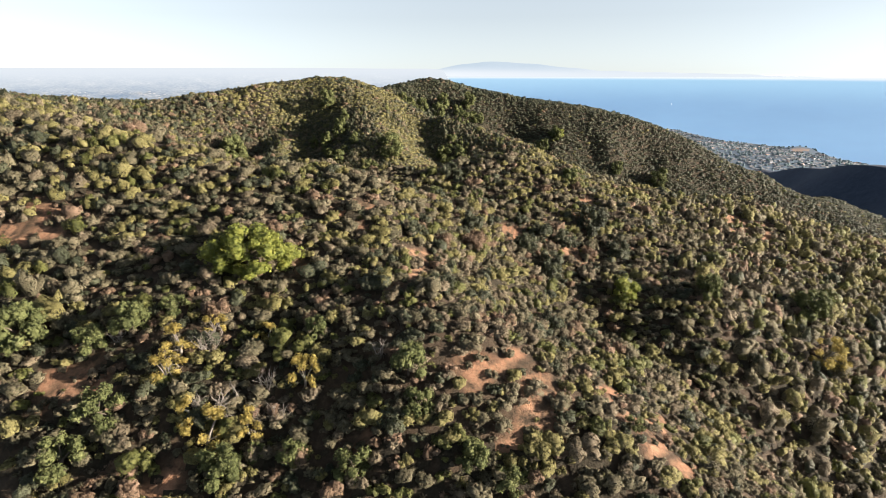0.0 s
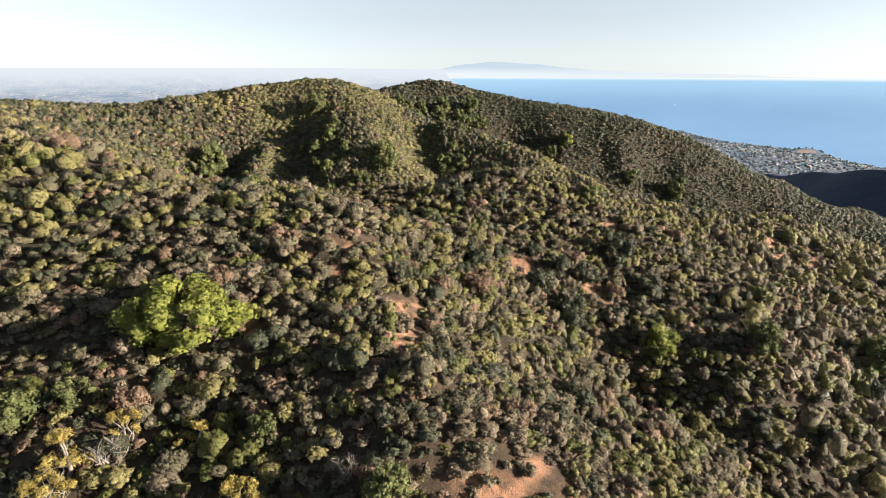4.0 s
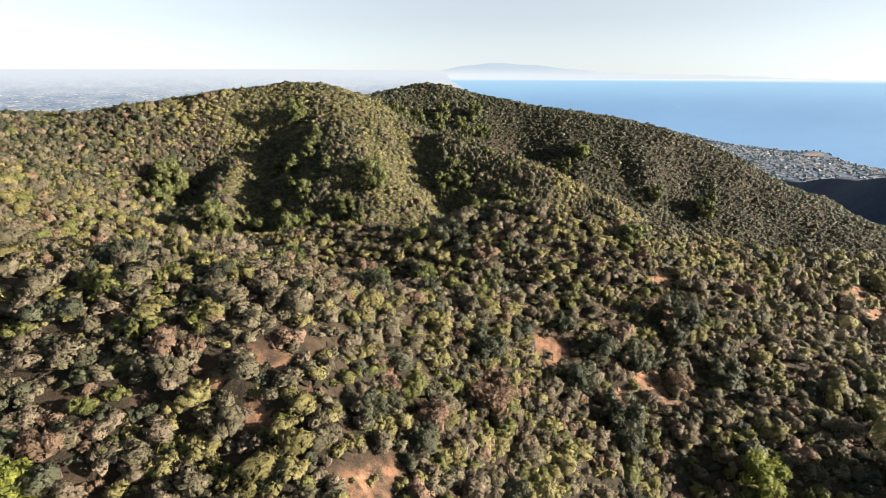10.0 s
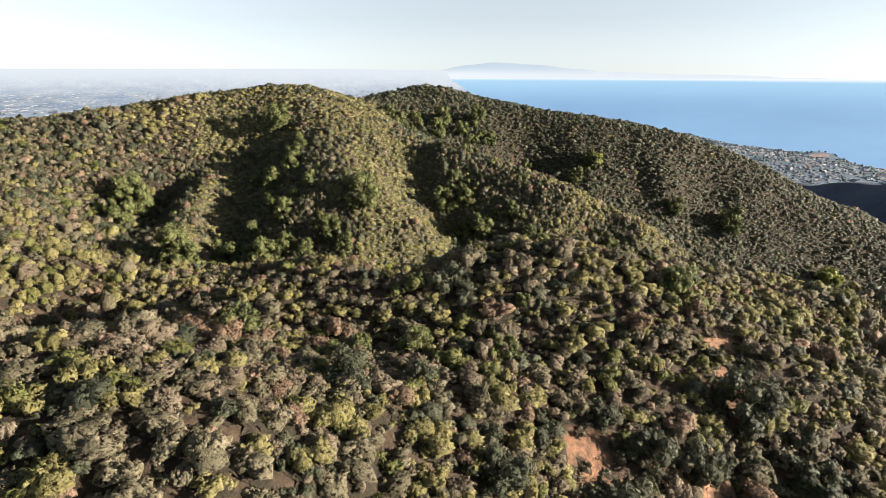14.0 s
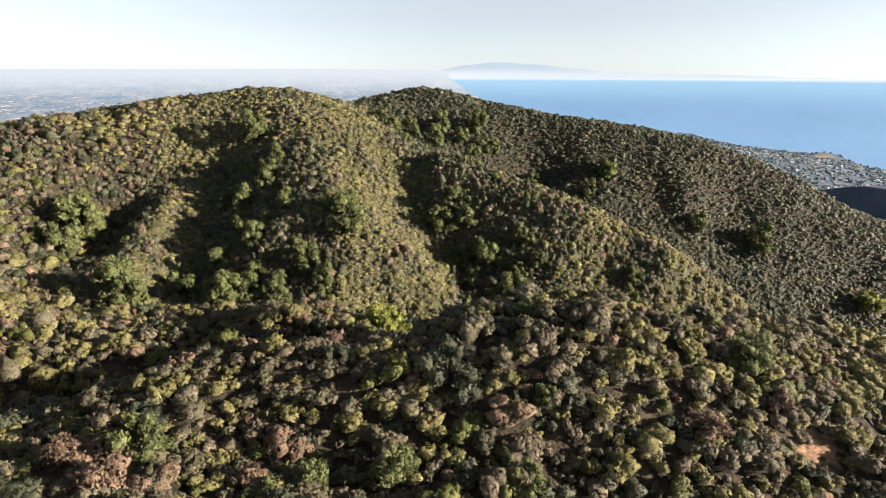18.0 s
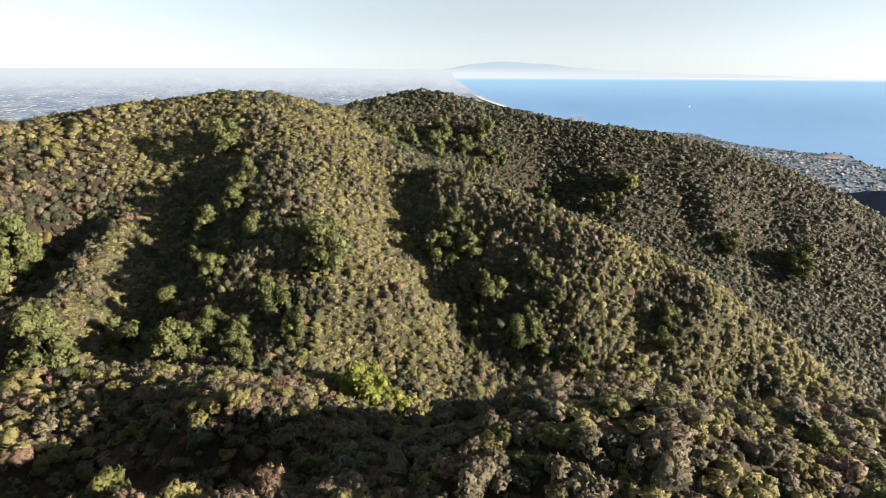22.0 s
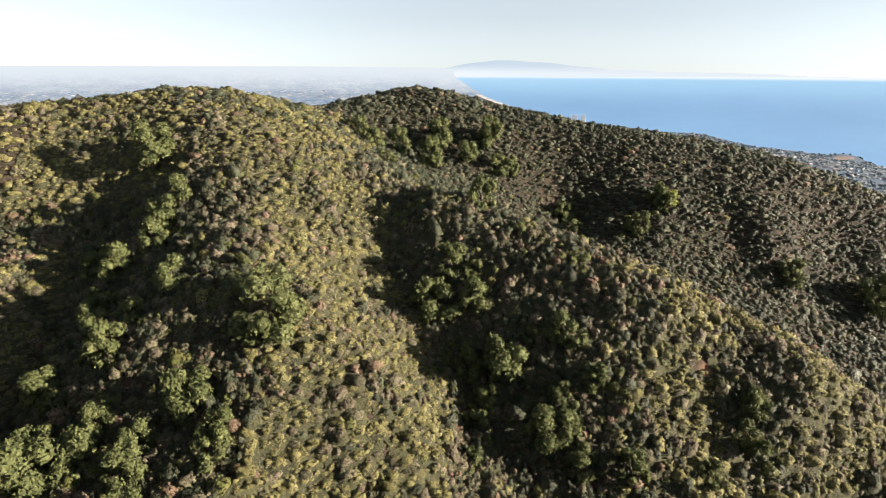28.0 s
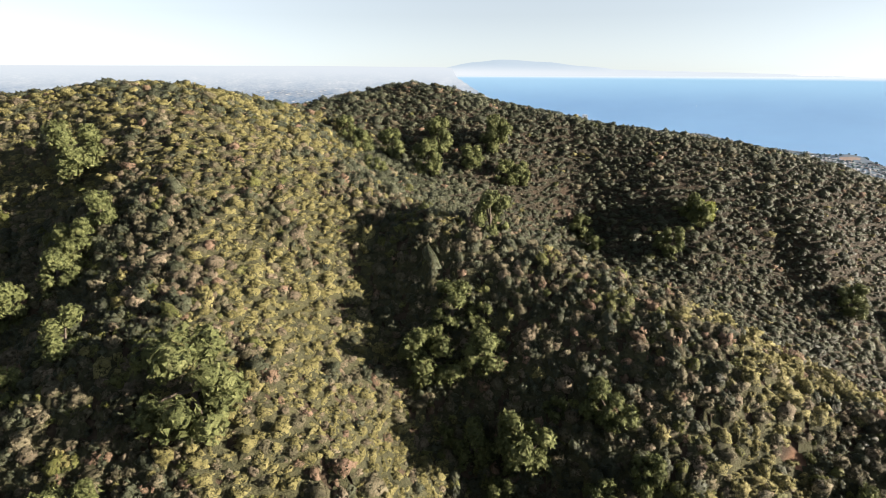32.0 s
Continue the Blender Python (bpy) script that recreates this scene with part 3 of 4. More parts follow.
def sprays(r, centres, radii, count, size, tilt=0.38, low=-0.35):
    """Pointed sprays of leaves over rounded lobes: corner points of triangles, shape (n, 3, 3)."""
    w = radii ** 2 / (radii ** 2).sum()
    pick = r.choice(len(centres), count, p=w)
    d = unit(r.normal(size=(count, 3)))
    d[:, 2] = np.where(d[:, 2] < low, -d[:, 2], d[:, 2])
    p = centres[pick] + d * (radii[pick] * r.uniform(0.82, 1.06, count))[:, None]
    nrm = unit(d + tilt * r.normal(size=(count, 3)) + np.array([0, 0, 0.25]))
    u = unit(np.cross(nrm, r.normal(size=(count, 3))))
    v = np.cross(nrm, u)
    s = size * r.uniform(0.6, 1.35, (count, 1))
    v = v + 0.35 * r.uniform(-1, 1, (count, 1)) * nrm
    q = np.stack([p - u * s - v * s * 0.55, p + u * s * 0.9 - v * s * 0.6, p + v * s * 1.25], 1)
    return q + r.normal(size=q.shape) * (size * 0.15)


DOME_F = ICO_F[:15]                          # a lobe is open below


def lobe_mesh(r, c, rr_, rough=0.3):
    """Uneven leaning lobes: vertices and triangles."""
    k = len(c)
    v = ICO_V[None] * (rr_[:, None, None] * r.uniform(0.8, 1.25, (k, 1, 3))) * r.uniform(1 - rough, 1 + rough, (k, 12, 1))
    v[..., :2] += v[..., 2:] * r.normal(0, 0.3, (k, 1, 2))
    return (v + c[:, None]).reshape(-1, 3), (DOME_F[None] + (np.arange(k) * 12)[:, None, None]).reshape(-1, 3)


def tufts(r, centres, radii, count, size):
    """Small leafy tufts standing out of the lobes, each an uneven open cone of four triangles."""
    pick = r.choice(len(centres), count, p=radii ** 2 / (radii ** 2).sum())
    d = unit(r.normal(size=(count, 3)) + (0, 0, 0.45))
    d[:, 2] = np.abs(d[:, 2])
    p = centres[pick] + d * (radii[pick] * r.uniform(0.8, 1.14, count))[:, None]
    s = size * r.uniform(0.65, 1.4, (count, 1))
    up = unit(d + (0, 0, 0.5) + 0.25 * r.normal(size=(count, 3)))
    u = unit(np.cross(up, r.normal(size=(count, 3))))
    w = np.cross(up, u)
    ring = []
    for k in range(4):
        a = k * math.pi / 2 + r.uniform(-0.4, 0.4, (count, 1))
        ring.append(p + s * r.uniform(0.7, 1.3, (count, 1)) * (np.cos(a) * u + np.sin(a) * w) - up * s * r.uniform(0.2, 0.9, (count, 1)))
    v = np.stack([p + up * s * r.uniform(0.45, 1.0, (count, 1))] + ring, 1).reshape(-1, 3)
    f = np.array([(0, 1, 2), (0, 2, 3), (0, 3, 4), (0, 4, 1)])
    return v, (f[None] + (np.arange(count) * 5)[:, None, None]).reshape(-1, 3)


def shrub_shape(r, count, size, lobes, knob):
    """One shrub of about one metre radius: leafy lobes with many small tufts standing out of them."""
    k = r.integers(*lobes)
    a, rad = r.uniform(0, 2 * math.pi, k), (0.62 * np.sqrt(r.uniform(0.02, 1, k)) if k > 1 else np.zeros(1))
    c = np.c_[np.cos(a) * rad, np.sin(a) * rad, 0.22 + 0.42 * (1 - rad ** 2) * r.uniform(0.55, 1.1, k)]
    rr_ = r.uniform(*knob, k)
    v, f = lobe_mesh(r, c, rr_ * 0.95)
    q, g = tufts(r, c, rr_, count, size)
    return np.concatenate([v, q]), np.concatenate([f, g + len(v)]), c, rr_


def scatter(shapes, pick, x, y, z, radius, tall, spin):
    """The foliage of many shrubs as points and triangles, and all their lobes (x, y, z, radius, index of the shrub)."""
    vs, fs, lobes, o = [], [], [], 0
    for k, (q, f, c, rr_) in enumerate(shapes):
        i = np.where(pick == k)[0]
        if not len(i):
            continue
        cs, sn = np.cos(spin[i])[:, None], np.sin(spin[i])[:, None]
        for pts in (q, c):
            px = (pts[None, :, 0] * cs - pts[None, :, 1] * sn) * radius[i][:, None] + x[i][:, None]
            py = (pts[None, :, 0] * sn + pts[None, :, 1] * cs) * radius[i][:, None] + y[i][:, None]
            pz = pts[None, :, 2] * (radius[i] * tall[i])[:, None] + z[i][:, None]
            if pts is q:
                vs.append(np.stack([px, py, pz], -1).reshape(-1, 3))
                fs.append((f[None] + (o + np.arange(len(i)) * len(q))[:, None, None]).reshape(-1, 3))
                o += len(i) * len(q)
            else:
                lobes.append(np.stack([px, py, pz, rr_[None] * radius[i][:, None], np.repeat(i[:, None], len(c), 1)], -1).reshape(-1, 5))
    return np.concatenate(vs), np.concatenate(fs), np.concatenate(lobes)


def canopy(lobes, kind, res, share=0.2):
    """The closed inner foliage beneath the outer sprays of many lobes, a sheet for the gaps' painted shade: points,
    quads and the plant kind of each quad.
    """
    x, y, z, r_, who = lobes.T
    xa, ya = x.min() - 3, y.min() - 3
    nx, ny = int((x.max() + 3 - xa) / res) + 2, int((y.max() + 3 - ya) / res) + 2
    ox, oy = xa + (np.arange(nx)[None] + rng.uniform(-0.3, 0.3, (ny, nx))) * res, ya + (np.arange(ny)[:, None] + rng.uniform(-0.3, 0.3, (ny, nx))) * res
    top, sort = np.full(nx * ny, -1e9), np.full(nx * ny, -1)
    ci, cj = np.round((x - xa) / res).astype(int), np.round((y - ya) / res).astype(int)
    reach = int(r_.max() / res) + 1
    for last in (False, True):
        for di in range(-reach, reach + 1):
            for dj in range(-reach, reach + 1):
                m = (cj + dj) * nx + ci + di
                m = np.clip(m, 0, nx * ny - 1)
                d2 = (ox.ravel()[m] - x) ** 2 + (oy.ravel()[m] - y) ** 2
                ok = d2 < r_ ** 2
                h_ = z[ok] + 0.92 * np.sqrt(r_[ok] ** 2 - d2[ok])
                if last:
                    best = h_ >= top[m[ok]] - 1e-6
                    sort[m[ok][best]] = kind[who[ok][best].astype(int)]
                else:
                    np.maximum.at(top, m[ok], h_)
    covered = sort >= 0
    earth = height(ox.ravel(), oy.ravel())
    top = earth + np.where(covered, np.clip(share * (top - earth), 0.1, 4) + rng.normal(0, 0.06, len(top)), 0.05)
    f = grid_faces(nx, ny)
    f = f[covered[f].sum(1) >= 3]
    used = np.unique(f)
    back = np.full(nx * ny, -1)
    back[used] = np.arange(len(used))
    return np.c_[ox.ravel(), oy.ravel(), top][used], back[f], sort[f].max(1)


def lumps(x, y, s, seed):
    """Smooth random field between 0 and 1."""
    o = seed * 17.3
    v = (np.sin(x / s + o + 1.7 * np.sin(y / s * 0.8 + o)) + np.sin(y / s * 1.1 - o + 1.3 * np.sin(x / s * 0.9 - o))
         + 0.7 * np.sin((x + y) / s * 1.9 + o * 2) + 0.5 * np.sin((x - y) / s * 2.7 - o))
    return np.clip(v / 5.0 + 0.5, 0, 1)


# bare patches on the plan: x, y, radius
BARE = [(-94, 119, 7.8), (-95, 126, 5.4), (-67, 86, 5.4), (-62, 84, 3.9), (-7, 126, 3.7), (-5, 110, 3.7), (7, 87, 4.5), (15, 91, 3.5), (17, 83, 5.6), (14, 77, 4.3), (32, 92, 5.1), (38, 87, 7.6), (38, 78, 4.7),
        (-43, 71, 3.5), (23, 171, 4.0), (39, 168, 7.1), (125, 217, 10.1), (-13, 75, 1.6), (-204, 287, 4.7), (-20, 132, 4.3), (22, 170, 4.6), (38, 167, 7.0), (-7, 124, 3.0), (-4, 115, 4.6), (-31, 113, 2.9), (121, 215, 9.7),
        (52, 187, 5.3), (52, 198, 2.8), (-7, 142, 3.3), (10, 153, 4.0), (22, 170, 3.8), (38, 168, 6.9), (-19, 134, 4.0), (-25, 132, 1.7), (51, 197, 3.5), (-111, 241, 5.4), (-34, 417, 2.8), (55, 308, 1.7)]
bare = np.array(BARE, float)


def openness(x, y):
    f = np.zeros(len(x))
    for bx, by, br in bare:
        d = np.hypot(x - bx, (y - by)) / (br * (0.75 + 0.5 * lumps(x, y, 2.3, bx)))
        f = np.maximum(f, 1 - step(0.75, 1.15, d))
    return f * step(0.28, 0.48, lumps(x, y, 1.5, 9))
ground.data.attributes.new("openness", "FLOAT", "POINT")
ground.data.attributes["openness"].data.foreach_set("value", openness(HX.ravel(), HY.ravel()).astype(np.float32))


def part(name, verts, faces, mats, parent, label="", mat_index=None, smooth=False):
    """One mesh object under a thing or a part."""
    ob = new(name, mesh_from(name, verts, faces, mats, mat_index, smooth))
    ob.parent = parent
    return tagged(ob, label)


def rod(points, radii, sides=6):
    """A tapered round branch along points: vertices and quads."""
    pts, vs = np.asarray(points, float), []
    for i, p in enumerate(pts):
        d = unit(pts[min(i + 1, len(pts) - 1)] - pts[max(i - 1, 0)])
        u = unit(np.cross(d, (0.3, 1.0, 0.2)))
        v = np.cross(d, u)
        a = np.arange(sides) * 2 * math.pi / sides
        vs.append(p + radii[i] * (np.cos(a)[:, None] * u + np.sin(a)[:, None] * v))
    n = len(pts)
    a = np.arange(sides)
    f = np.concatenate([np.c_[i * sides + a, i * sides + (a + 1) % sides, (i + 1) * sides + (a + 1) % sides, (i + 1) * sides + a] for i in range(n - 1)])
    return np.concatenate(vs), f


def rods(list_of):
    vs, fs, o = [], [], 0
    for v, f in list_of:
        vs.append(v); fs.append(f + o); o += len(v)
    return np.concatenate(vs), np.concatenate(fs)


def crown_mesh(r, name, leaf, lobes, count, size, wide=0.5, low=0.28, high=0.95, knob=(0.13, 0.21)):
    """A tree crown of unit width: uneven lobes of leaf sprays with gaps, and darker hearts inside the lobes."""
    a = r.uniform(0, 2 * math.pi, lobes)
    t = r.uniform(0, 1, lobes)
    zc = low + (high - low) * t
    rad = (wide - 0.16) * np.sqrt(np.clip(1 - (np.abs(t - 0.35) / 0.75) ** 2, 0.05, 1)) * r.uniform(0.45, 1.12, lobes)
    c = np.c_[np.cos(a) * rad, np.sin(a) * rad, zc - 0.06]
    rr_ = r.uniform(*knob, lobes)
    q = sprays(r, c, rr_, count, size, 0.6, -0.6)
    hearts = (ICO_V[None] * (rr_ * 0.82)[:, None, None] * r.uniform(0.8, 1.1, (lobes, 12, 1)) + c[:, None]).reshape(-1, 3)
    fq = np.arange(count * 3).reshape(-1, 3)
    fc = (ICO_F[None] + (np.arange(lobes) * 12)[:, None, None]).reshape(-1, 3) + count * 3
    v = np.concatenate([q.reshape(-1, 3), hearts])
    return v, [fq, fc], np.r_[np.zeros(len(fq)), np.ones(len(fc))], c, rr_


def make_tree(r, name, leaf, lobes, count, size, label, category="tree", bark=None, **shape):
    """A tree of unit crown width: trunk, limbs reaching into the lobes, crown."""
    thing = tagged(new(name), label, category)
    v, f, mi, c, rr_ = crown_mesh(r, name, leaf, lobes, count, size, **shape)
    part("crown", v, f, [LEAF[leaf]], thing, smooth=True)
    fork = np.array([r.uniform(-0.03, 0.03), r.uniform(-0.03, 0.03), 0.26])
    tv, tf = rod([(0, 0, -0.12), (0.012, 0.006, 0.05), fork * (1, 1, 0.6), fork], [0.046, 0.036, 0.030, 0.026], 8)
    part("trunk", tv, tf, [bark or BARK], thing, smooth=True)
    for k in r.choice(lobes, min(5, lobes), replace=False):
        mid = (fork + c[k]) / 2 + np.array([0, 0, 0.03]) + r.normal(size=3) * 0.015
        lv, lf = rod([fork - (0, 0, 0.03), mid, c[k]], [0.020, 0.013, 0.005], 6)
        part("limb", lv, lf, [bark or BARK], thing, smooth=True)
    return thing


def at(x, y, size, tall=1.0, sink=0.3):
    return (pose(x, y, float(height(np.array([x]), np.array([y]))[0]) - sink, rz=rng.uniform(0, 360)) @ Matrix.Diagonal((size, size, size * tall, 1)))


def set_out(models, places, group, label=None, tall=(0.85, 1.2)):
    for x, y, w in places:
        ob = copy_thing(models[rng.integers(len(models))], at(x, y, w * 1.3, rng.uniform(*tall), 0.6))
        tagged(ob, label or "", group=group)


def drop_models(models):
    for m in models:
        for o in (*m.children_recursive, m):
            bpy.data.objects.remove(o)


# ---- the brush of the slopes ----
SPECIES = ("ceanothus", "sage", "chamise", "toyon", "dry", "laurel")
LABELS = {"ceanothus": "grey-green ceanothus brush thick on the slope", "sage": "pale grey-brown sagebrush clumps on the slope", "chamise": "yellow-olive chamise brush in low sunlight",
          "toyon": "dark glossy green toyon bushes among the brush", "dry": "dry tan dead brush on the slope", "laurel": "fresh green laurel brush scattered over the slope"}
ONE = {"ceanothus": "grey-green ceanothus shrub on the brushy slope", "sage": "pale grey-brown sagebrush on the brushy slope", "chamise": "yellow-olive chamise shrub on the sunny slope",
       "toyon": "dark glossy green toyon shrub on the slope", "dry": "dry tan dead shrub on bare earth", "laurel": "fresh green laurel shrub on the slope"}
NEAR_SHAPES = {s: [shrub_shape(rng, 38, 0.130, (3, 6), (0.34, 0.52)) for _ in range(14)] for s in SPECIES}
MID_SHAPES = {s: [shrub_shape(rng, 7, 0.24, (1, 2), (0.62, 0.85)) for _ in range(14)] for s in SPECIES}
FAR_SHAPES = {s: [shrub_shape(rng, 6, 0.26, (1, 3), (0.50, 0.76)) for _ in range(14)] for s in SPECIES}
RIDGE_SHAPES = {s: [shrub_shape(rng, 3, 0.32, (1, 2), (0.62, 0.85)) for _ in range(14)] for s in SPECIES}
STRETCH = (-20, 26, 77, 104)            # plan of the brush that is picked apart bush by bush


def shrub_model(r, s):
    thing = tagged(new("shrub"), ONE[s], "shrub", "shrubs on the near spur")
    v, f, c, k = shrub_shape(r, 60, 0.105, (4, 7), (0.30, 0.48))
    part("foliage", v, f, [LEAF[s]], thing, smooth=True)
    stems = [rod([(0, 0, -0.3), (math.cos(a) * 0.2, math.sin(a) * 0.2, 0.3), (math.cos(a) * 0.5, math.sin(a) * 0.5, 0.75)], [0.05, 0.035, 0.012], 5) for a in r.uniform(0, 6.3, 5)]
    v, f = rods(stems)
    part("stem_clump", v, f, [BARK], thing)
    return thing


MODELS = {s: [shrub_model(rng, s) for _ in range(4)] for s in SPECIES}


def plant(zone, xa, xb, ya, yb, gap, wide, shapes, keep, res=1.0, under=UNDER, low=1.0, share=0.18):
    nx, ny = int((xb - xa) / gap), int((yb - ya) / gap)
    ix, iy = np.meshgrid(np.arange(nx), np.arange(ny))
    x = xa + (ix.ravel() + 0.5 * (iy.ravel() % 2) + rng.uniform(-0.42, 0.42, nx * ny)) * gap
    y = ya + (iy.ravel() + rng.uniform(-0.42, 0.42, nx * ny)) * gap
    ok = keep(x, y) & (rng.uniform(size=len(x)) > 0.65 * openness(x, y))
    e = 1.5
    ok &= (height(x, y + e) - height(x, y - e) > -0.45 * 2 * e) | (rng.uniform(size=len(x)) < 0.4)      # thinner on the slopes turned from the light
    x, y = x[ok], y[ok]
    z = height(x, y)
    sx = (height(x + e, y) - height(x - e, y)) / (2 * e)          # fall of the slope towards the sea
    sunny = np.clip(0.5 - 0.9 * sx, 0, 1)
    mix = rng.uniform(size=len(x))
    drift = lumps(x, y, 9.0, 1)
    hill, far = (y > 268) & (y < 372), (y >= 372) | ((x > 100) & (y > 330))
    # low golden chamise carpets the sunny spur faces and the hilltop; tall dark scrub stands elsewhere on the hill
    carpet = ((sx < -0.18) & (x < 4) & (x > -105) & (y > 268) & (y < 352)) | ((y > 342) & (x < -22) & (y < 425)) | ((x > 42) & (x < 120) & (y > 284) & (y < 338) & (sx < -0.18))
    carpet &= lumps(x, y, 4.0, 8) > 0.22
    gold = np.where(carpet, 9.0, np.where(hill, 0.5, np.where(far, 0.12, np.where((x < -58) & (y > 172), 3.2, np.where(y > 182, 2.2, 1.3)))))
    # pale kinds mark sun-facing slopes; dark toyon paints in the far brush's own shade
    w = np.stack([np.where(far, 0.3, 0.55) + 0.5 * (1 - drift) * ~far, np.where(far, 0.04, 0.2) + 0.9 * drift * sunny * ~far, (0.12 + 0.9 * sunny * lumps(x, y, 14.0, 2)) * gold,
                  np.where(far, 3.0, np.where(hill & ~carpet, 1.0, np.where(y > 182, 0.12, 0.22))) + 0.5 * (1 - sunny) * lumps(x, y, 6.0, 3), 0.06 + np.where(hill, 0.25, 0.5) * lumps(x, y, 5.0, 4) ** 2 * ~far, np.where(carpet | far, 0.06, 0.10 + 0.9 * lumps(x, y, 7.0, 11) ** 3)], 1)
    w = np.cumsum(w / w.sum(1, keepdims=True), 1)
    kind = np.minimum((mix[:, None] > w).sum(1), 5)
    radius = np.where(hill & ~carpet, 0.88, 1.0) * wide * np.clip(rng.lognormal(-0.18, 0.34, len(x)), 0.4, 1.7) * (1 - 0.45 * openness(x, y))
    tall = np.where(carpet, np.where(x > 30, 0.85, 0.65), low) * rng.uniform(0.75, 1.25, len(x))
    spin = rng.uniform(0, 6.3, len(x))
    single = (x > STRETCH[0]) & (x < STRETCH[1]) & (y > STRETCH[2]) & (y < STRETCH[3])
    for i in np.where(single)[0]:
        s = SPECIES[kind[i]]
        copy_thing(MODELS[s][i % 4], pose(x[i], y[i], z[i] - 0.25, rz=math.degrees(spin[i])) @ Matrix.Diagonal((radius[i], radius[i], radius[i] * tall[i], 1)))
    rest = np.where(~single)[0]
    x, y, z, radius, tall, spin, kind = (a[rest] for a in (x, y, z - 0.25, radius, tall, spin, kind))
    pick, every = rng.integers(0, 14, len(x)), []
    for k, s in enumerate(SPECIES):
        i = np.where(kind == k)[0]
        if not len(i):
            continue
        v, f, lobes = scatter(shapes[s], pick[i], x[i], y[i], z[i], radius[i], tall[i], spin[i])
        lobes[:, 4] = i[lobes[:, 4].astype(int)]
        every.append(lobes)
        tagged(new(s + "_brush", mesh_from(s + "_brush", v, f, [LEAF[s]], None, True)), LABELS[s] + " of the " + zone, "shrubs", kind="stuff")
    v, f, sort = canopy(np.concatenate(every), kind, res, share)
    tagged(new("inner_brush", mesh_from("inner_brush", v, f, [under], None, True)), "twigs and painted-in shade inside the dense brush of the " + zone, "shrubs", kind="stuff")


def near_view(x, y):
    return (x > -0.78 * y - 12) & (x < 0.95 * y + 4)


def knoll_view(x, y):
    return (x > -0.76 * y - 20) & (x < np.where(y < 256, 0.9 * y + 4, 130))


plant("near ridge", -75, 78, 56, 182, 2.1, 2.1, NEAR_SHAPES, near_view, 0.8, low=0.85)
plant("ridge shoulder", -190, -75, 56, 182, 2.5, 2.2, FAR_SHAPES, near_view)
plant("seaward slope", 78, 190, 56, 182, 2.5, 2.2, FAR_SHAPES, near_view)
plant("middle knoll", -66, 94, 182, 268, 2.1, 2.05, NEAR_SHAPES, knoll_view, 0.8, low=0.85)
plant("inland hollow", -215, -66, 182, 268, 2.4, 2.0, FAR_SHAPES, knoll_view)
plant("knoll's seaward end", 94, 225, 182, 268, 2.4, 2.0, FAR_SHAPES, knoll_view)
plant("big hill", -105, 100, 268, 372, 1.08, 1.3, MID_SHAPES, lambda x, y: x < 105 + (y - 272) * 1.25, 0.6, HILL_UNDER, 1.0, 0.55)
plant("hill's inland shoulder", -245, -105, 268, 372, 1.7, 1.95, FAR_SHAPES, lambda x, y: x < 0, 0.9, UNDER, 0.9, 0.3)
plant("hill's seaward foot", 100, 215, 268, 372, 1.35, 1.45, RIDGE_SHAPES, lambda x, y: x < 105 + (y - 272) * 1.25, 0.9, UNDER, 0.85)
plant("far ridge", -120, 345, 372, 478, 1.35, 1.42, RIDGE_SHAPES, lambda x, y: (x > -165 + (y - 372) * 1.5) & (y < 478 - 0.14 * np.maximum(x, 0)), 1.0, UNDER, 0.62)
for s in SPECIES:
    drop_models(MODELS[s])

# ---- trees ----
OAKS = [make_tree(rng, "ravine_tree", "oak", int(k), 1700, 0.030, "olive-green scrub tree standing in the shaded ravine", low=-0.02, high=0.8, knob=(0.10, 0.17)) for k in (22, 26, 18, 24, 20)]
set_out(OAKS, [(-70, 350, 11.4), (-58, 335, 6.5), (-59, 329, 7.7), (-60, 324, 6.9), (-48, 307, 7.1), (-66, 320, 7.0), (-74, 324, 5.1), (-64, 310, 5.9), (-53, 302, 4.1), (-61, 303, 6.2), (-55, 296, 7.0), (-28, 300, 11.6), (-38, 288, 8.3),
               (-66, 293, 7.4), (-32, 284, 5.0), (-52, 286, 5.0), (-61, 284, 4.6), (-45, 283, 5.2), (-52, 280, 6.4), (-32, 281, 5.9), (-44, 278, 6.1), (-57, 276, 9.7), (-40, 271, 4.8)], "trees in the west ravine", tall=(0.9, 1.15))
set_out(OAKS, [(5, 328, 7.6), (1, 322, 10.0), (10, 322, 7.4), (10, 327, 3.8), (8, 312, 7.1), (16, 309, 9.3), (12, 306, 4.6), (28, 311, 7.0), (32, 304, 5.1), (26, 302, 5.1), (24, 297, 8.8), (28, 293, 5.5), (37, 292, 5.6),
               (4, 314, 3.0), (9, 293, 3.2), (21, 314, 3.5), (63, 303, 5.1), (61, 299, 6.3), (51, 293, 4.7), (10, 300, 4.4), (7, 300, 3.3)], "trees in the middle ravine", tall=(0.9, 1.15))
set_out(OAKS, [(82, 412, 8.5), (72, 404, 7.5), (47, 416, 7.7), (49, 408, 6.4), (12, 343, 6.9), (22, 420, 7.6), (19, 429, 10.1), (0, 426, 8.8), (-3, 413, 8.3), (-15, 420, 7.6), (-23, 409, 7.2), (-29, 418, 6.4), (11, 420, 8.6),
               (27, 422, 6.6), (-16, 386, 5.5), (123, 393, 9.3), (153, 391, 12.5)], "trees on the far slope", "olive-green scrub tree on the far brushy slope")
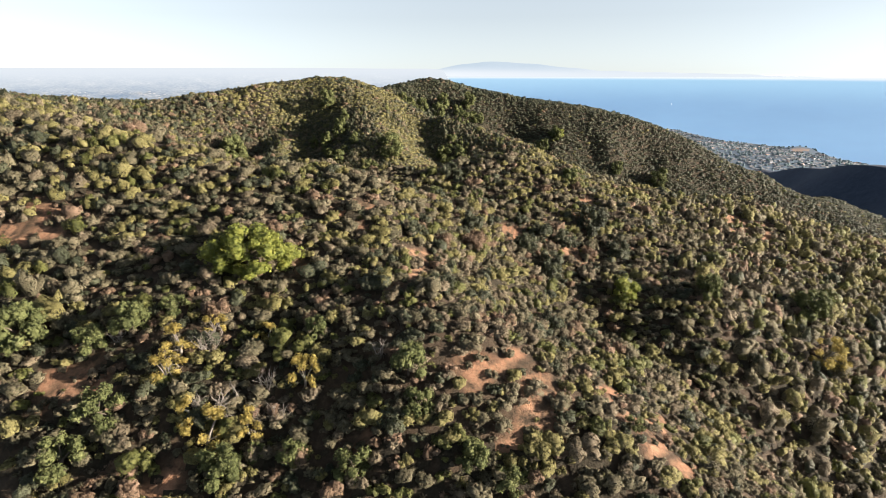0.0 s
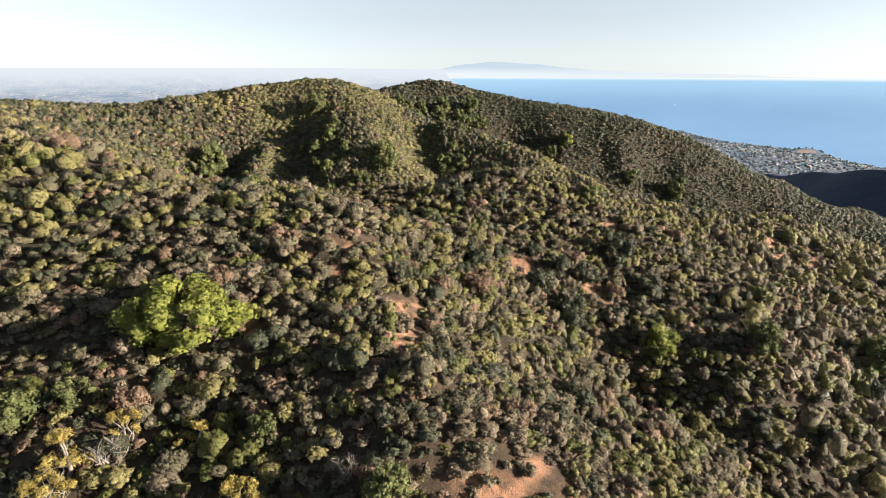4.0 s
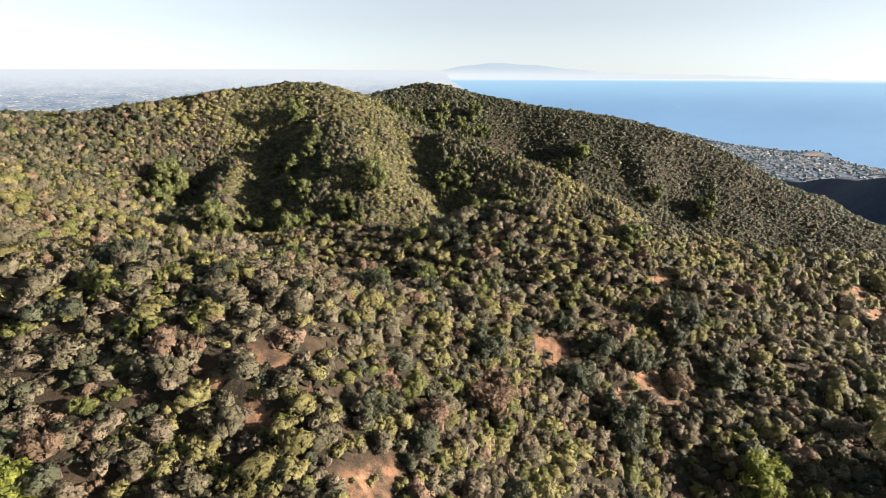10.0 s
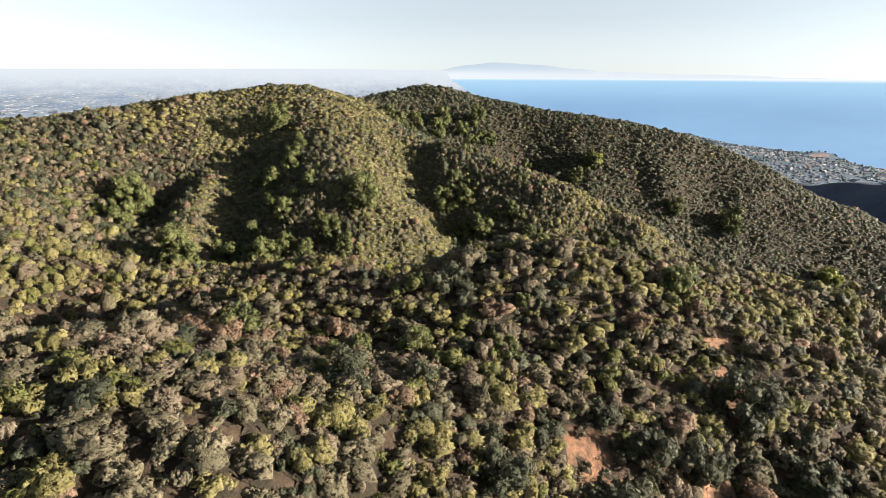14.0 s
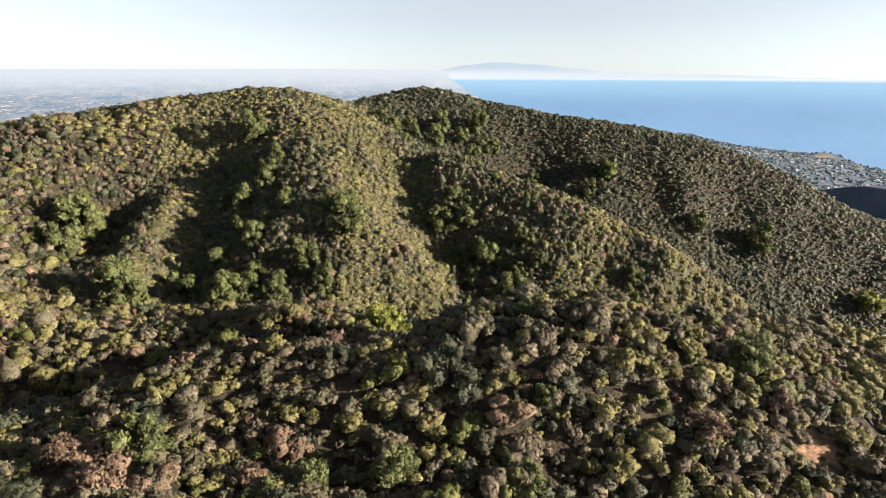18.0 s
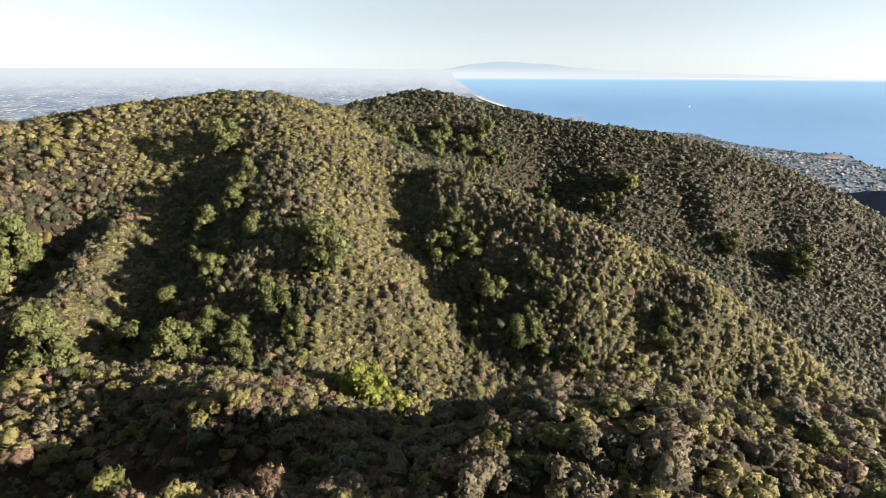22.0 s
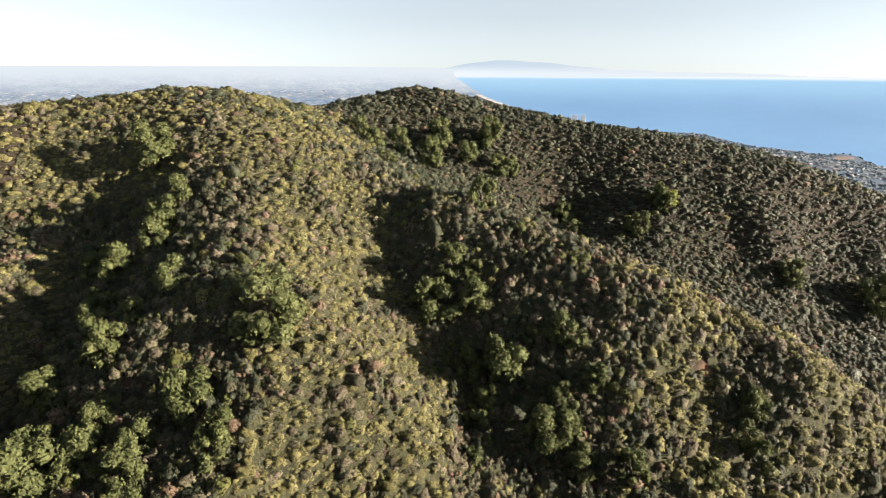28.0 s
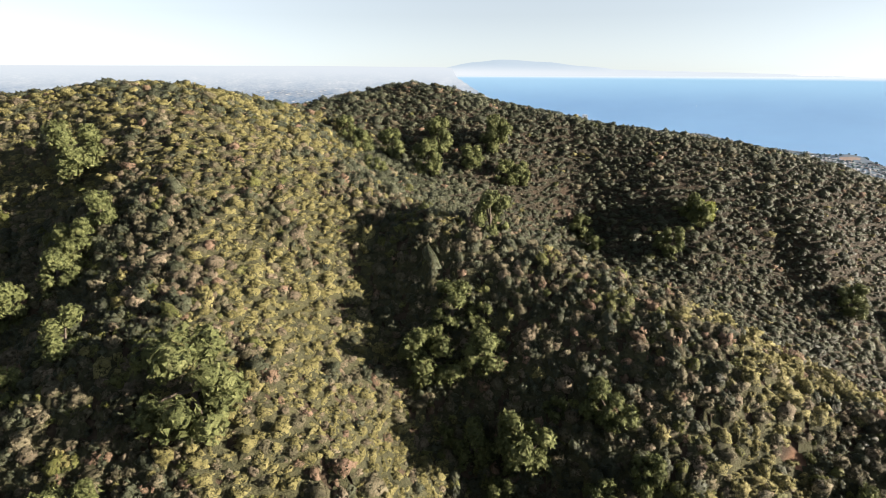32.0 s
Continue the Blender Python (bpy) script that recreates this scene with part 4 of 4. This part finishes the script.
set_out(OAKS, [(-115, 306, 12.7), (-113, 310, 8.9), (-82, 269, 10.4), (-113, 306, 10.8), (-113, 296, 9.4), (-79, 268, 8.4), (-73, 283, 9.0), (-60, 276, 8.4)], "trees at the foot of the hill", "olive-green scrub tree at the foot of the hill")
drop_models(OAKS)

SUMACS = [make_tree(rng, "laurel_sumac", "sumac", 22, 1300, 0.026, "bright lime-green laurel sumac bush", "bush", low=0.12, high=0.62, knob=(0.10, 0.17)) for _ in range(2)]
set_out(SUMACS, [(-14, 267, 10.0), (-17, 270, 5.7), (-7, 264, 6.5), (198, 372, 11.5), (84, 413, 8.5), (53, 150, 7.8), (-113, 308, 7.6)], "lime-green bushes", tall=(0.9, 1.1))
drop_models(SUMACS)
big = make_tree(rng, "sumac_tree", "sumac", 70, 7000, 0.014, "large bright lime-green laurel sumac standing out of grey brush", "tree", low=0.12, high=0.56, wide=0.52, knob=(0.055, 0.10))
big.matrix_basis = at(-40.5, 111, 23, 0.78, 1.0)

YELLOWS = [make_tree(rng, "autumn_bush", "autumn", 17, 700, 0.030, "golden yellow autumn bush with thin pale branches", "bush", bark=PALE_BARK, low=0.15, high=0.85, knob=(0.07, 0.13)) for _ in range(2)]
set_out(YELLOWS, [(-43, 95, 4.6), (-47, 89, 6.8), (-48, 85, 5.6), (-33, 94, 5.0), (-24, 85, 5.7), (-38, 76, 7.2), (-32, 78, 5.1), (-41, 79, 5.3), (109, 141, 9.9), (112, 139, 6.0)], "autumn bushes")
drop_models(YELLOWS)

GREENS = [make_tree(rng, "green_bush", "toyon", 18, 700, 0.032, "rounded dark green toyon bush on the slope", "bush", low=0.1, high=0.6, knob=(0.11, 0.18)) for _ in range(3)]
set_out(GREENS, [(-11, 168, 6.2), (-11, 150, 3.6), (9, 160, 6.8), (25, 164, 8.5), (26, 177, 5.2), (40, 173, 6.4), (51, 185, 9.7), (33, 160, 7.7), (3, 201, 7.1), (-1, 145, 4.2), (-6, 138, 3.8), (8, 167, 3.6), (-2, 173, 4.7),
               (58, 174, 7.1), (-35, 134, 2.7), (-33, 192, 4.6), (-8, 134, 4.9), (0, 122, 5.4), (9, 161, 6.3), (32, 173, 7.2), (32, 154, 6.5), (-13, 106, 5.3), (-1, 106, 6.0), (26, 120, 6.0)], "dark green bushes")
drop_models(GREENS)
OLIVES = [make_tree(rng, "olive_bush", "oak", 18, 800, 0.03, "leafy olive-green bush at the ridge foot", "bush", low=0.1, high=0.7, knob=(0.10, 0.17)) for _ in range(2)]
set_out(OLIVES, [(-77, 92, 9.2), (-78, 97, 5.4), (-57, 79, 6.8), (-60, 73, 6.8), (-35, 72, 7.1), (-24, 74, 4.9), (-14, 72, 5.7), (-4, 79, 4.8), (-6, 84, 5.9), (-58, 94, 7.3), (-65, 92, 6.2), (-52, 99, 4.9), (-37, 87, 3.3),
               (-30, 75, 3.0), (5, 72, 5.6), (10, 70, 4.7), (33, 82, 3.2), (116, 162, 10.8), (76, 149, 7.2), (-24, 95, 4.4), (-31, 187, 6.0), (-16, 182, 4.0), (-12, 185, 4.1), (-3, 187, 5.5), (12, 186, 4.2), (16, 198, 3.1),
               (48, 209, 6.8), (52, 215, 5.2)], "olive-green bushes")
drop_models(OLIVES)
DEADS = [make_tree(rng, "dead_bush", "dry", 12, 1100, 0.034, "dried-out pinkish tan bush of fine twigs", "bush", bark=PALE_BARK, low=0.1, high=0.55, knob=(0.14, 0.22)) for _ in range(2)]
set_out(DEADS, [(-8, 145, 3.4), (-18, 159, 4.7), (9, 152, 4.8), (-6, 142, 3.3), (47, 170, 5.0), (-31, 181, 5.6), (-38, 185, 4.6), (36, 196, 5.0), (49, 203, 3.8), (9, 148, 6.9), (0, 139, 5.2), (2, 126, 2.8), (-43, 99, 5.1),
               (-25, 97, 3.8), (-35, 104, 3.3), (-24, 247, 5.4), (-27, 237, 4.9)], "dried-out bushes")
drop_models(DEADS)


def bare_bush(r):
    thing = tagged(new("bare_bush"), "leafless pale grey bush of thin twisting branches", "bush", "leafless bushes")
    for _ in range(6):
        a, lean = r.uniform(0, 6.3), r.uniform(0.2, 0.75)
        tip = np.array([math.cos(a) * lean, math.sin(a) * lean, r.uniform(0.7, 1.1)]) * 0.5
        mid = tip * 0.5 + r.normal(size=3) * 0.05
        bits = [rod([(0, 0, -0.08), mid, tip], [0.016, 0.010, 0.004], 5)]
        for _k in range(9):
            t = r.uniform(0.35, 1.0)
            s0 = (mid * 2 * t if t < 0.5 else mid + (tip - mid) * (t - 0.5) * 2)
            e0 = s0 + unit(r.normal(size=3) + (0, 0, 0.8)) * r.uniform(0.12, 0.26)
            bits.append(rod([s0, (s0 + e0) / 2 + r.normal(size=3) * 0.02, e0], [0.006, 0.004, 0.002], 4))
        v, f = rods(bits)
        part("branch", v, f, [PALE_BARK], thing)
    return thing


BARES = [bare_bush(rng) for _ in range(3)]
set_out(BARES, [(-36, 81, 8.8), (-42, 93, 6.4), (-28, 80, 5.7), (-41, 81, 5.1), (-31, 85, 5.9), (-60, 93, 4.7), (-11, 88, 4.8), (-43, 90, 6.4), (-31, 79, 4.8), (-47, 86, 6)], "leafless bushes")
drop_models(BARES)

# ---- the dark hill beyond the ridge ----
# deep blue shade and haze painted into the brush colour
FAR_BRUSH = rough_material("far_brush_blue_shade", [(0.3, (0.012, 0.019, 0.036)), (0.55, (0.021, 0.032, 0.053)), (0.8, (0.038, 0.050, 0.072))], (0.02, 0.16), 1.0, bump_scale=0.25)
along = np.linspace(0, 1, 70)
hy_ = 1500 - 1250 * along
hx_ = np.interp(hy_, [250, 500, 750, 950, 1150, 1500], [640, 610, 592, 615, 652, 700]) + 6 * np.sin(along * 31)
hz_ = np.interp(hy_, [250, 500, 750, 950, 1150, 1300, 1500], [330, 318, 285, 246, 204, 150, 90]) + 2.5 * np.sin(along * 47)
rows_ = []
for k in range(22):
    t = k / 21.0
    off = (t - 0.5) * 620
    fall = np.abs(t - 0.5) * 2
    gully = 14 * np.abs(np.sin(along * 19 + 0.8 * np.sin(along * 7))) * min(1, fall * 3)
    rows_.append(np.c_[hx_ + off, hy_ + 0.18 * off, hz_ - np.minimum(np.abs(off) * 0.62, hz_ - 20) - gully])
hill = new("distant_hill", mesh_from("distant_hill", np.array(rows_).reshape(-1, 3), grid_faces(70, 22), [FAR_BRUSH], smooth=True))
tagged(hill, "brush-covered hill beyond the ridge, its blue shade painted into the colour", "hill", kind="structure")

# ---- the town on the bluff, the city and the bay ----
WALLS = [rough_material("house_wall_" + n, [(0.3, c0), (0.7, c1)], (0.05, 0.4)) for n, c0, c1 in (("white", (0.20, 0.21, 0.225), (0.28, 0.28, 0.29)), ("cream", (0.14, 0.14, 0.14), (0.20, 0.19, 0.18)))]
ROOFS = [rough_material("house_roof_" + n, [(0.3, c0), (0.7, c1)], (0.05, 0.4)) for n, c0, c1 in (("grey", (0.22, 0.24, 0.28), (0.34, 0.36, 0.40)), ("tile", (0.32, 0.22, 0.18), (0.44, 0.32, 0.27)))]


def house_parts(w, d, h_):
    v = np.array([(sx * w, sy * d, z) for z in (-3, h_) for sx, sy in ((-1, -1), (1, -1), (1, 1), (-1, 1))])
    wall = (v, np.array([(0, 1, 5, 4), (1, 2, 6, 5), (2, 3, 7, 6), (3, 0, 4, 7), (4, 5, 6, 7)]))
    e = 0.8
    r_ = np.array([(-w - e, -d - e, h_ + 0.02), (w + e, -d - e, h_ + 0.02), (w + e, d + e, h_ + 0.02), (-w - e, d + e, h_ + 0.02), (-w * 0.7, 0, h_ + d * 0.6), (w * 0.7, 0, h_ + d * 0.6)])
    roof_q = np.array([(0, 1, 5, 4), (2, 3, 4, 5), (3, 2, 1, 0)])
    roof_t = np.array([(1, 2, 5), (3, 0, 4)])
    return wall, (r_, [roof_q, roof_t])


def far_pose(x, y, z, turn):
    p = far_point(x, y, z)
    k = float(drawn_in(math.hypot(x, y - 120)) / math.hypot(x, y - 120))
    return pose(float(p[0]), float(p[1]), float(p[2]), rz=turn) @ Matrix.Diagonal((k, k, k, 1))


houses = []
for k in range(6):
    thing = tagged(new("house"), "small pale house with a pitched roof in the seaside town", "house", "houses of the seaside town")
    (wv_, wf_), (rv_, rf_) = house_parts(rng.uniform(7, 11), rng.uniform(5, 8), rng.uniform(4, 7.5))
    part("wall", wv_, wf_, [WALLS[k % 2]], thing)
    part("roof", rv_, rf_, [ROOFS[(k // 2) % 2]], thing)
    houses.append(thing)
town, far_town = [], []
while len(town) < 4000:
    y = rng.uniform(1550, 3420)
    x = shore(y) - 45 - 1000 * rng.uniform() ** 1.3
    if 0.36 < x / y < 0.95 and lumps(np.array([x]), np.array([y]), 60.0, 5)[0] > 0.30 and not (1515 < x < 1670 and 2395 < y < 2565):
        town.append((x, y))
for x, y in town[:260]:
    copy_thing(houses[rng.integers(6)], far_pose(x, y, float(plain_height(np.array([x]), np.array([y]))[0]), rng.uniform(0, 360)) @ Matrix.Diagonal((0.62, 0.62, 0.62, 1)))
drop_models(houses)


def block_field(name, places, sizes, mats, label, category):
    """Many plain far buildings in one mesh."""
    vs, fs = [], []
    for (x, y), (w, d, h_) in zip(places, sizes):
        a = rng.uniform(0, 1.57)
        z = float(plain_height(np.array([x]), np.array([y]))[0])
        c_ = [(sx * w * math.cos(a) - sy * d * math.sin(a) + x, sx * w * math.sin(a) + sy * d * math.cos(a) + y) for sx, sy in ((-1, -1), (1, -1), (1, 1), (-1, 1))]
        o = len(vs) * 8
        vs.append([(px, py, zz) for zz in (z - 8, z + h_) for px, py in c_])
        fs += [(o, o + 1, o + 5, o + 4), (o + 1, o + 2, o + 6, o + 5), (o + 2, o + 3, o + 7, o + 6), (o + 3, o, o + 4, o + 7), (o + 4, o + 5, o + 6, o + 7)]
    v = np.array(vs).reshape(-1, 3)
    return tagged(new(name, mesh_from(name, far_point(v[:, 0], v[:, 1], v[:, 2]), np.array(fs), mats)), label, category, kind="stuff")


def island_material(name, stops):
    m, nt, ln, b = nodes_of(name)
    g = nt.new("ShaderNodeNewGeometry")
    c_ = ramp(nt, stops)
    ln.new(g.outputs["Random Per Island"], c_.inputs[0]); ln.new(c_.outputs[0], b.inputs["Base Color"])
    b.inputs["Roughness"].default_value = 0.8
    return m


# bluish haze painted into both colour ranges; walls shaded evenly like level ground
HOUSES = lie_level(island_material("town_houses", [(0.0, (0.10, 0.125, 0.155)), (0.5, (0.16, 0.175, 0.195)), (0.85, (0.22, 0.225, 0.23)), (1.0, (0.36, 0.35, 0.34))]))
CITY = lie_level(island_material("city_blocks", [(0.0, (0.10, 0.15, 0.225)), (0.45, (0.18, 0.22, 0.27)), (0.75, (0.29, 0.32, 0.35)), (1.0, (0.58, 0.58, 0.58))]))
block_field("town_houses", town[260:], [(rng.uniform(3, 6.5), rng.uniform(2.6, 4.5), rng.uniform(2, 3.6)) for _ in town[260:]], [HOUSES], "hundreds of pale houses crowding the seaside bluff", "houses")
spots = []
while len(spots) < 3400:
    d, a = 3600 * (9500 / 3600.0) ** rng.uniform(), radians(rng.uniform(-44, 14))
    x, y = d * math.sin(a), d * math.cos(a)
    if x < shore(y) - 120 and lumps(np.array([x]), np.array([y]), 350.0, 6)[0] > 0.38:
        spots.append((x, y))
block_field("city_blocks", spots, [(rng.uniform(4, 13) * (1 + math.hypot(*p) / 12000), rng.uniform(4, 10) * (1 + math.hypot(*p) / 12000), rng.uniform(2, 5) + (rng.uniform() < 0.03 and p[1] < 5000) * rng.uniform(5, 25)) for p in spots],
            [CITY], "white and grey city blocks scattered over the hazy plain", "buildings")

tree_spots = []
while len(tree_spots) < 2200:
    y = rng.uniform(1500, 3450)
    x = shore(y) - 25 - 1100 * rng.uniform()
    if 0.34 < x / y < 0.95 and math.hypot((x - 1555) / 42, (y - 2440) / 44) > 1:
        tree_spots.append((x, y))
tv_, tf_ = [], []
for i, (x, y) in enumerate(tree_spots):
    s = rng.uniform(3, 6)
    z = float(plain_height(np.array([x]), np.array([y]))[0])
    v = ICO_V * (s, s, s * rng.uniform(0.7, 1.2)) * rng.uniform(0.7, 1.25, (12, 1)) + (x, y, z + s * 0.5)
    tv_.append(v); tf_.append(ICO_F + i * 12)
tv_ = np.concatenate(tv_)
# leaf colour lifted and blued to paint in the haze before them
TOWN_TREE = rough_material("town_tree_leaves_hazed", [(0.3, (0.085, 0.120, 0.135)), (0.7, (0.14, 0.18, 0.18))], (0.02, 0.2), spec=0.0)
tagged(new("town_trees", mesh_from("town_trees", far_point(tv_[:, 0], tv_[:, 1], tv_[:, 2]), np.concatenate(tf_), [TOWN_TREE])), "dark green street trees between the town's houses", "trees", kind="stuff")

SAND = rough_material("beach_sand", [(0.3, (0.26, 0.24, 0.22)), (0.7, (0.33, 0.31, 0.29))], (0.02, 0.2))
by_ = np.concatenate([np.linspace(1900, 5000, 70), np.geomspace(5050, 20000, 60)])
bs = np.stack([np.c_[shore(by_) + 14, by_, np.full(130, 0.8)], np.c_[shore(by_) - 50, by_, np.full(130, 10.0)], np.c_[shore(by_) - 95, by_, np.full(130, 16.0)]]).reshape(-1, 3)
tagged(new("beach", mesh_from("beach", far_point(bs[:, 0], bs[:, 1], bs[:, 2]), grid_faces(130, 3), [SAND], smooth=True)), "long pale sandy beach along the bay", "beach", kind="structure")

TOWER_WALL = rough_material("tower_wall", [(0.3, (0.72, 0.73, 0.75)), (0.7, (0.80, 0.80, 0.81))], (0.05, 0.4))
# window colour raised to pale blue, distance haze painted in
GLASS_FRONT = rough_material("tower_windows_hazed", [(0.3, (0.36, 0.42, 0.50)), (0.7, (0.48, 0.54, 0.60))], (0.05, 0.5), rough=0.3, spec=0.5)
for x, y, w in ((935, 4560, 22), (1000, 4560, 19)):
    tower = tagged(new("tower_block"), "tall white apartment tower by the beach", "building", "towers by the beach")
    for k in range(16):
        zz = k * 3.4
        for nm, mt, a0, b0, g_ in (("floor_slab", TOWER_WALL, 0.0, 1.3, 1.0), ("window_band", GLASS_FRONT, 1.3, 3.4, 0.95)):
            v = np.array([(sx * w * g_, sy * 9 * g_, zz + c0) for c0 in (a0, b0) for sx, sy in ((-1, -1), (1, -1), (1, 1), (-1, 1))])
            part(nm, v, np.array([(0, 1, 5, 4), (1, 2, 6, 5), (2, 3, 7, 6), (3, 0, 4, 7), (4, 5, 6, 7)]), [mt], tower)
    tower.matrix_basis = far_pose(x, y, 5, -8)

SAIL = rough_material("sailcloth", [(0.3, (0.8, 0.8, 0.8)), (0.7, (0.86, 0.86, 0.86))], (0.1, 1.0))
boat = tagged(new("sailing_boat"), "small white sailing boat far out on the bay", "boat")
hv = np.array([(-7, 0, 0), (0, -2, 0), (7, -0.6, 0), (7, 0.6, 0), (0, 2, 0), (-8, 0, 1.6), (0, -2.4, 1.4), (7.4, -0.8, 1.5), (7.4, 0.8, 1.5), (0, 2.4, 1.4)])
part("hull", hv, [np.array([(0, 1, 6, 5), (1, 2, 7, 6), (2, 3, 8, 7), (3, 4, 9, 8), (4, 0, 5, 9)]), np.array([(5, 6, 9)]), np.array([(6, 7, 8, 9)])], [SAIL], boat)
sv, sf = rod([(0, 0, 1.4), (0, 0, 17)], [0.12, 0.08], 6)
part("mast", sv, sf, [WALLS[0]], boat)
part("sail", np.array([(-0.3, 0.1, 2.5), (-6.5, 0.5, 2.6), (-0.3, 0.1, 16.5), (-2.6, 0.9, 6)]), np.array([(0, 1, 3), (1, 2, 3), (2, 0, 3)]), [SAIL], boat)
boat.matrix_basis = far_pose(2620, 6500, 0, 30)
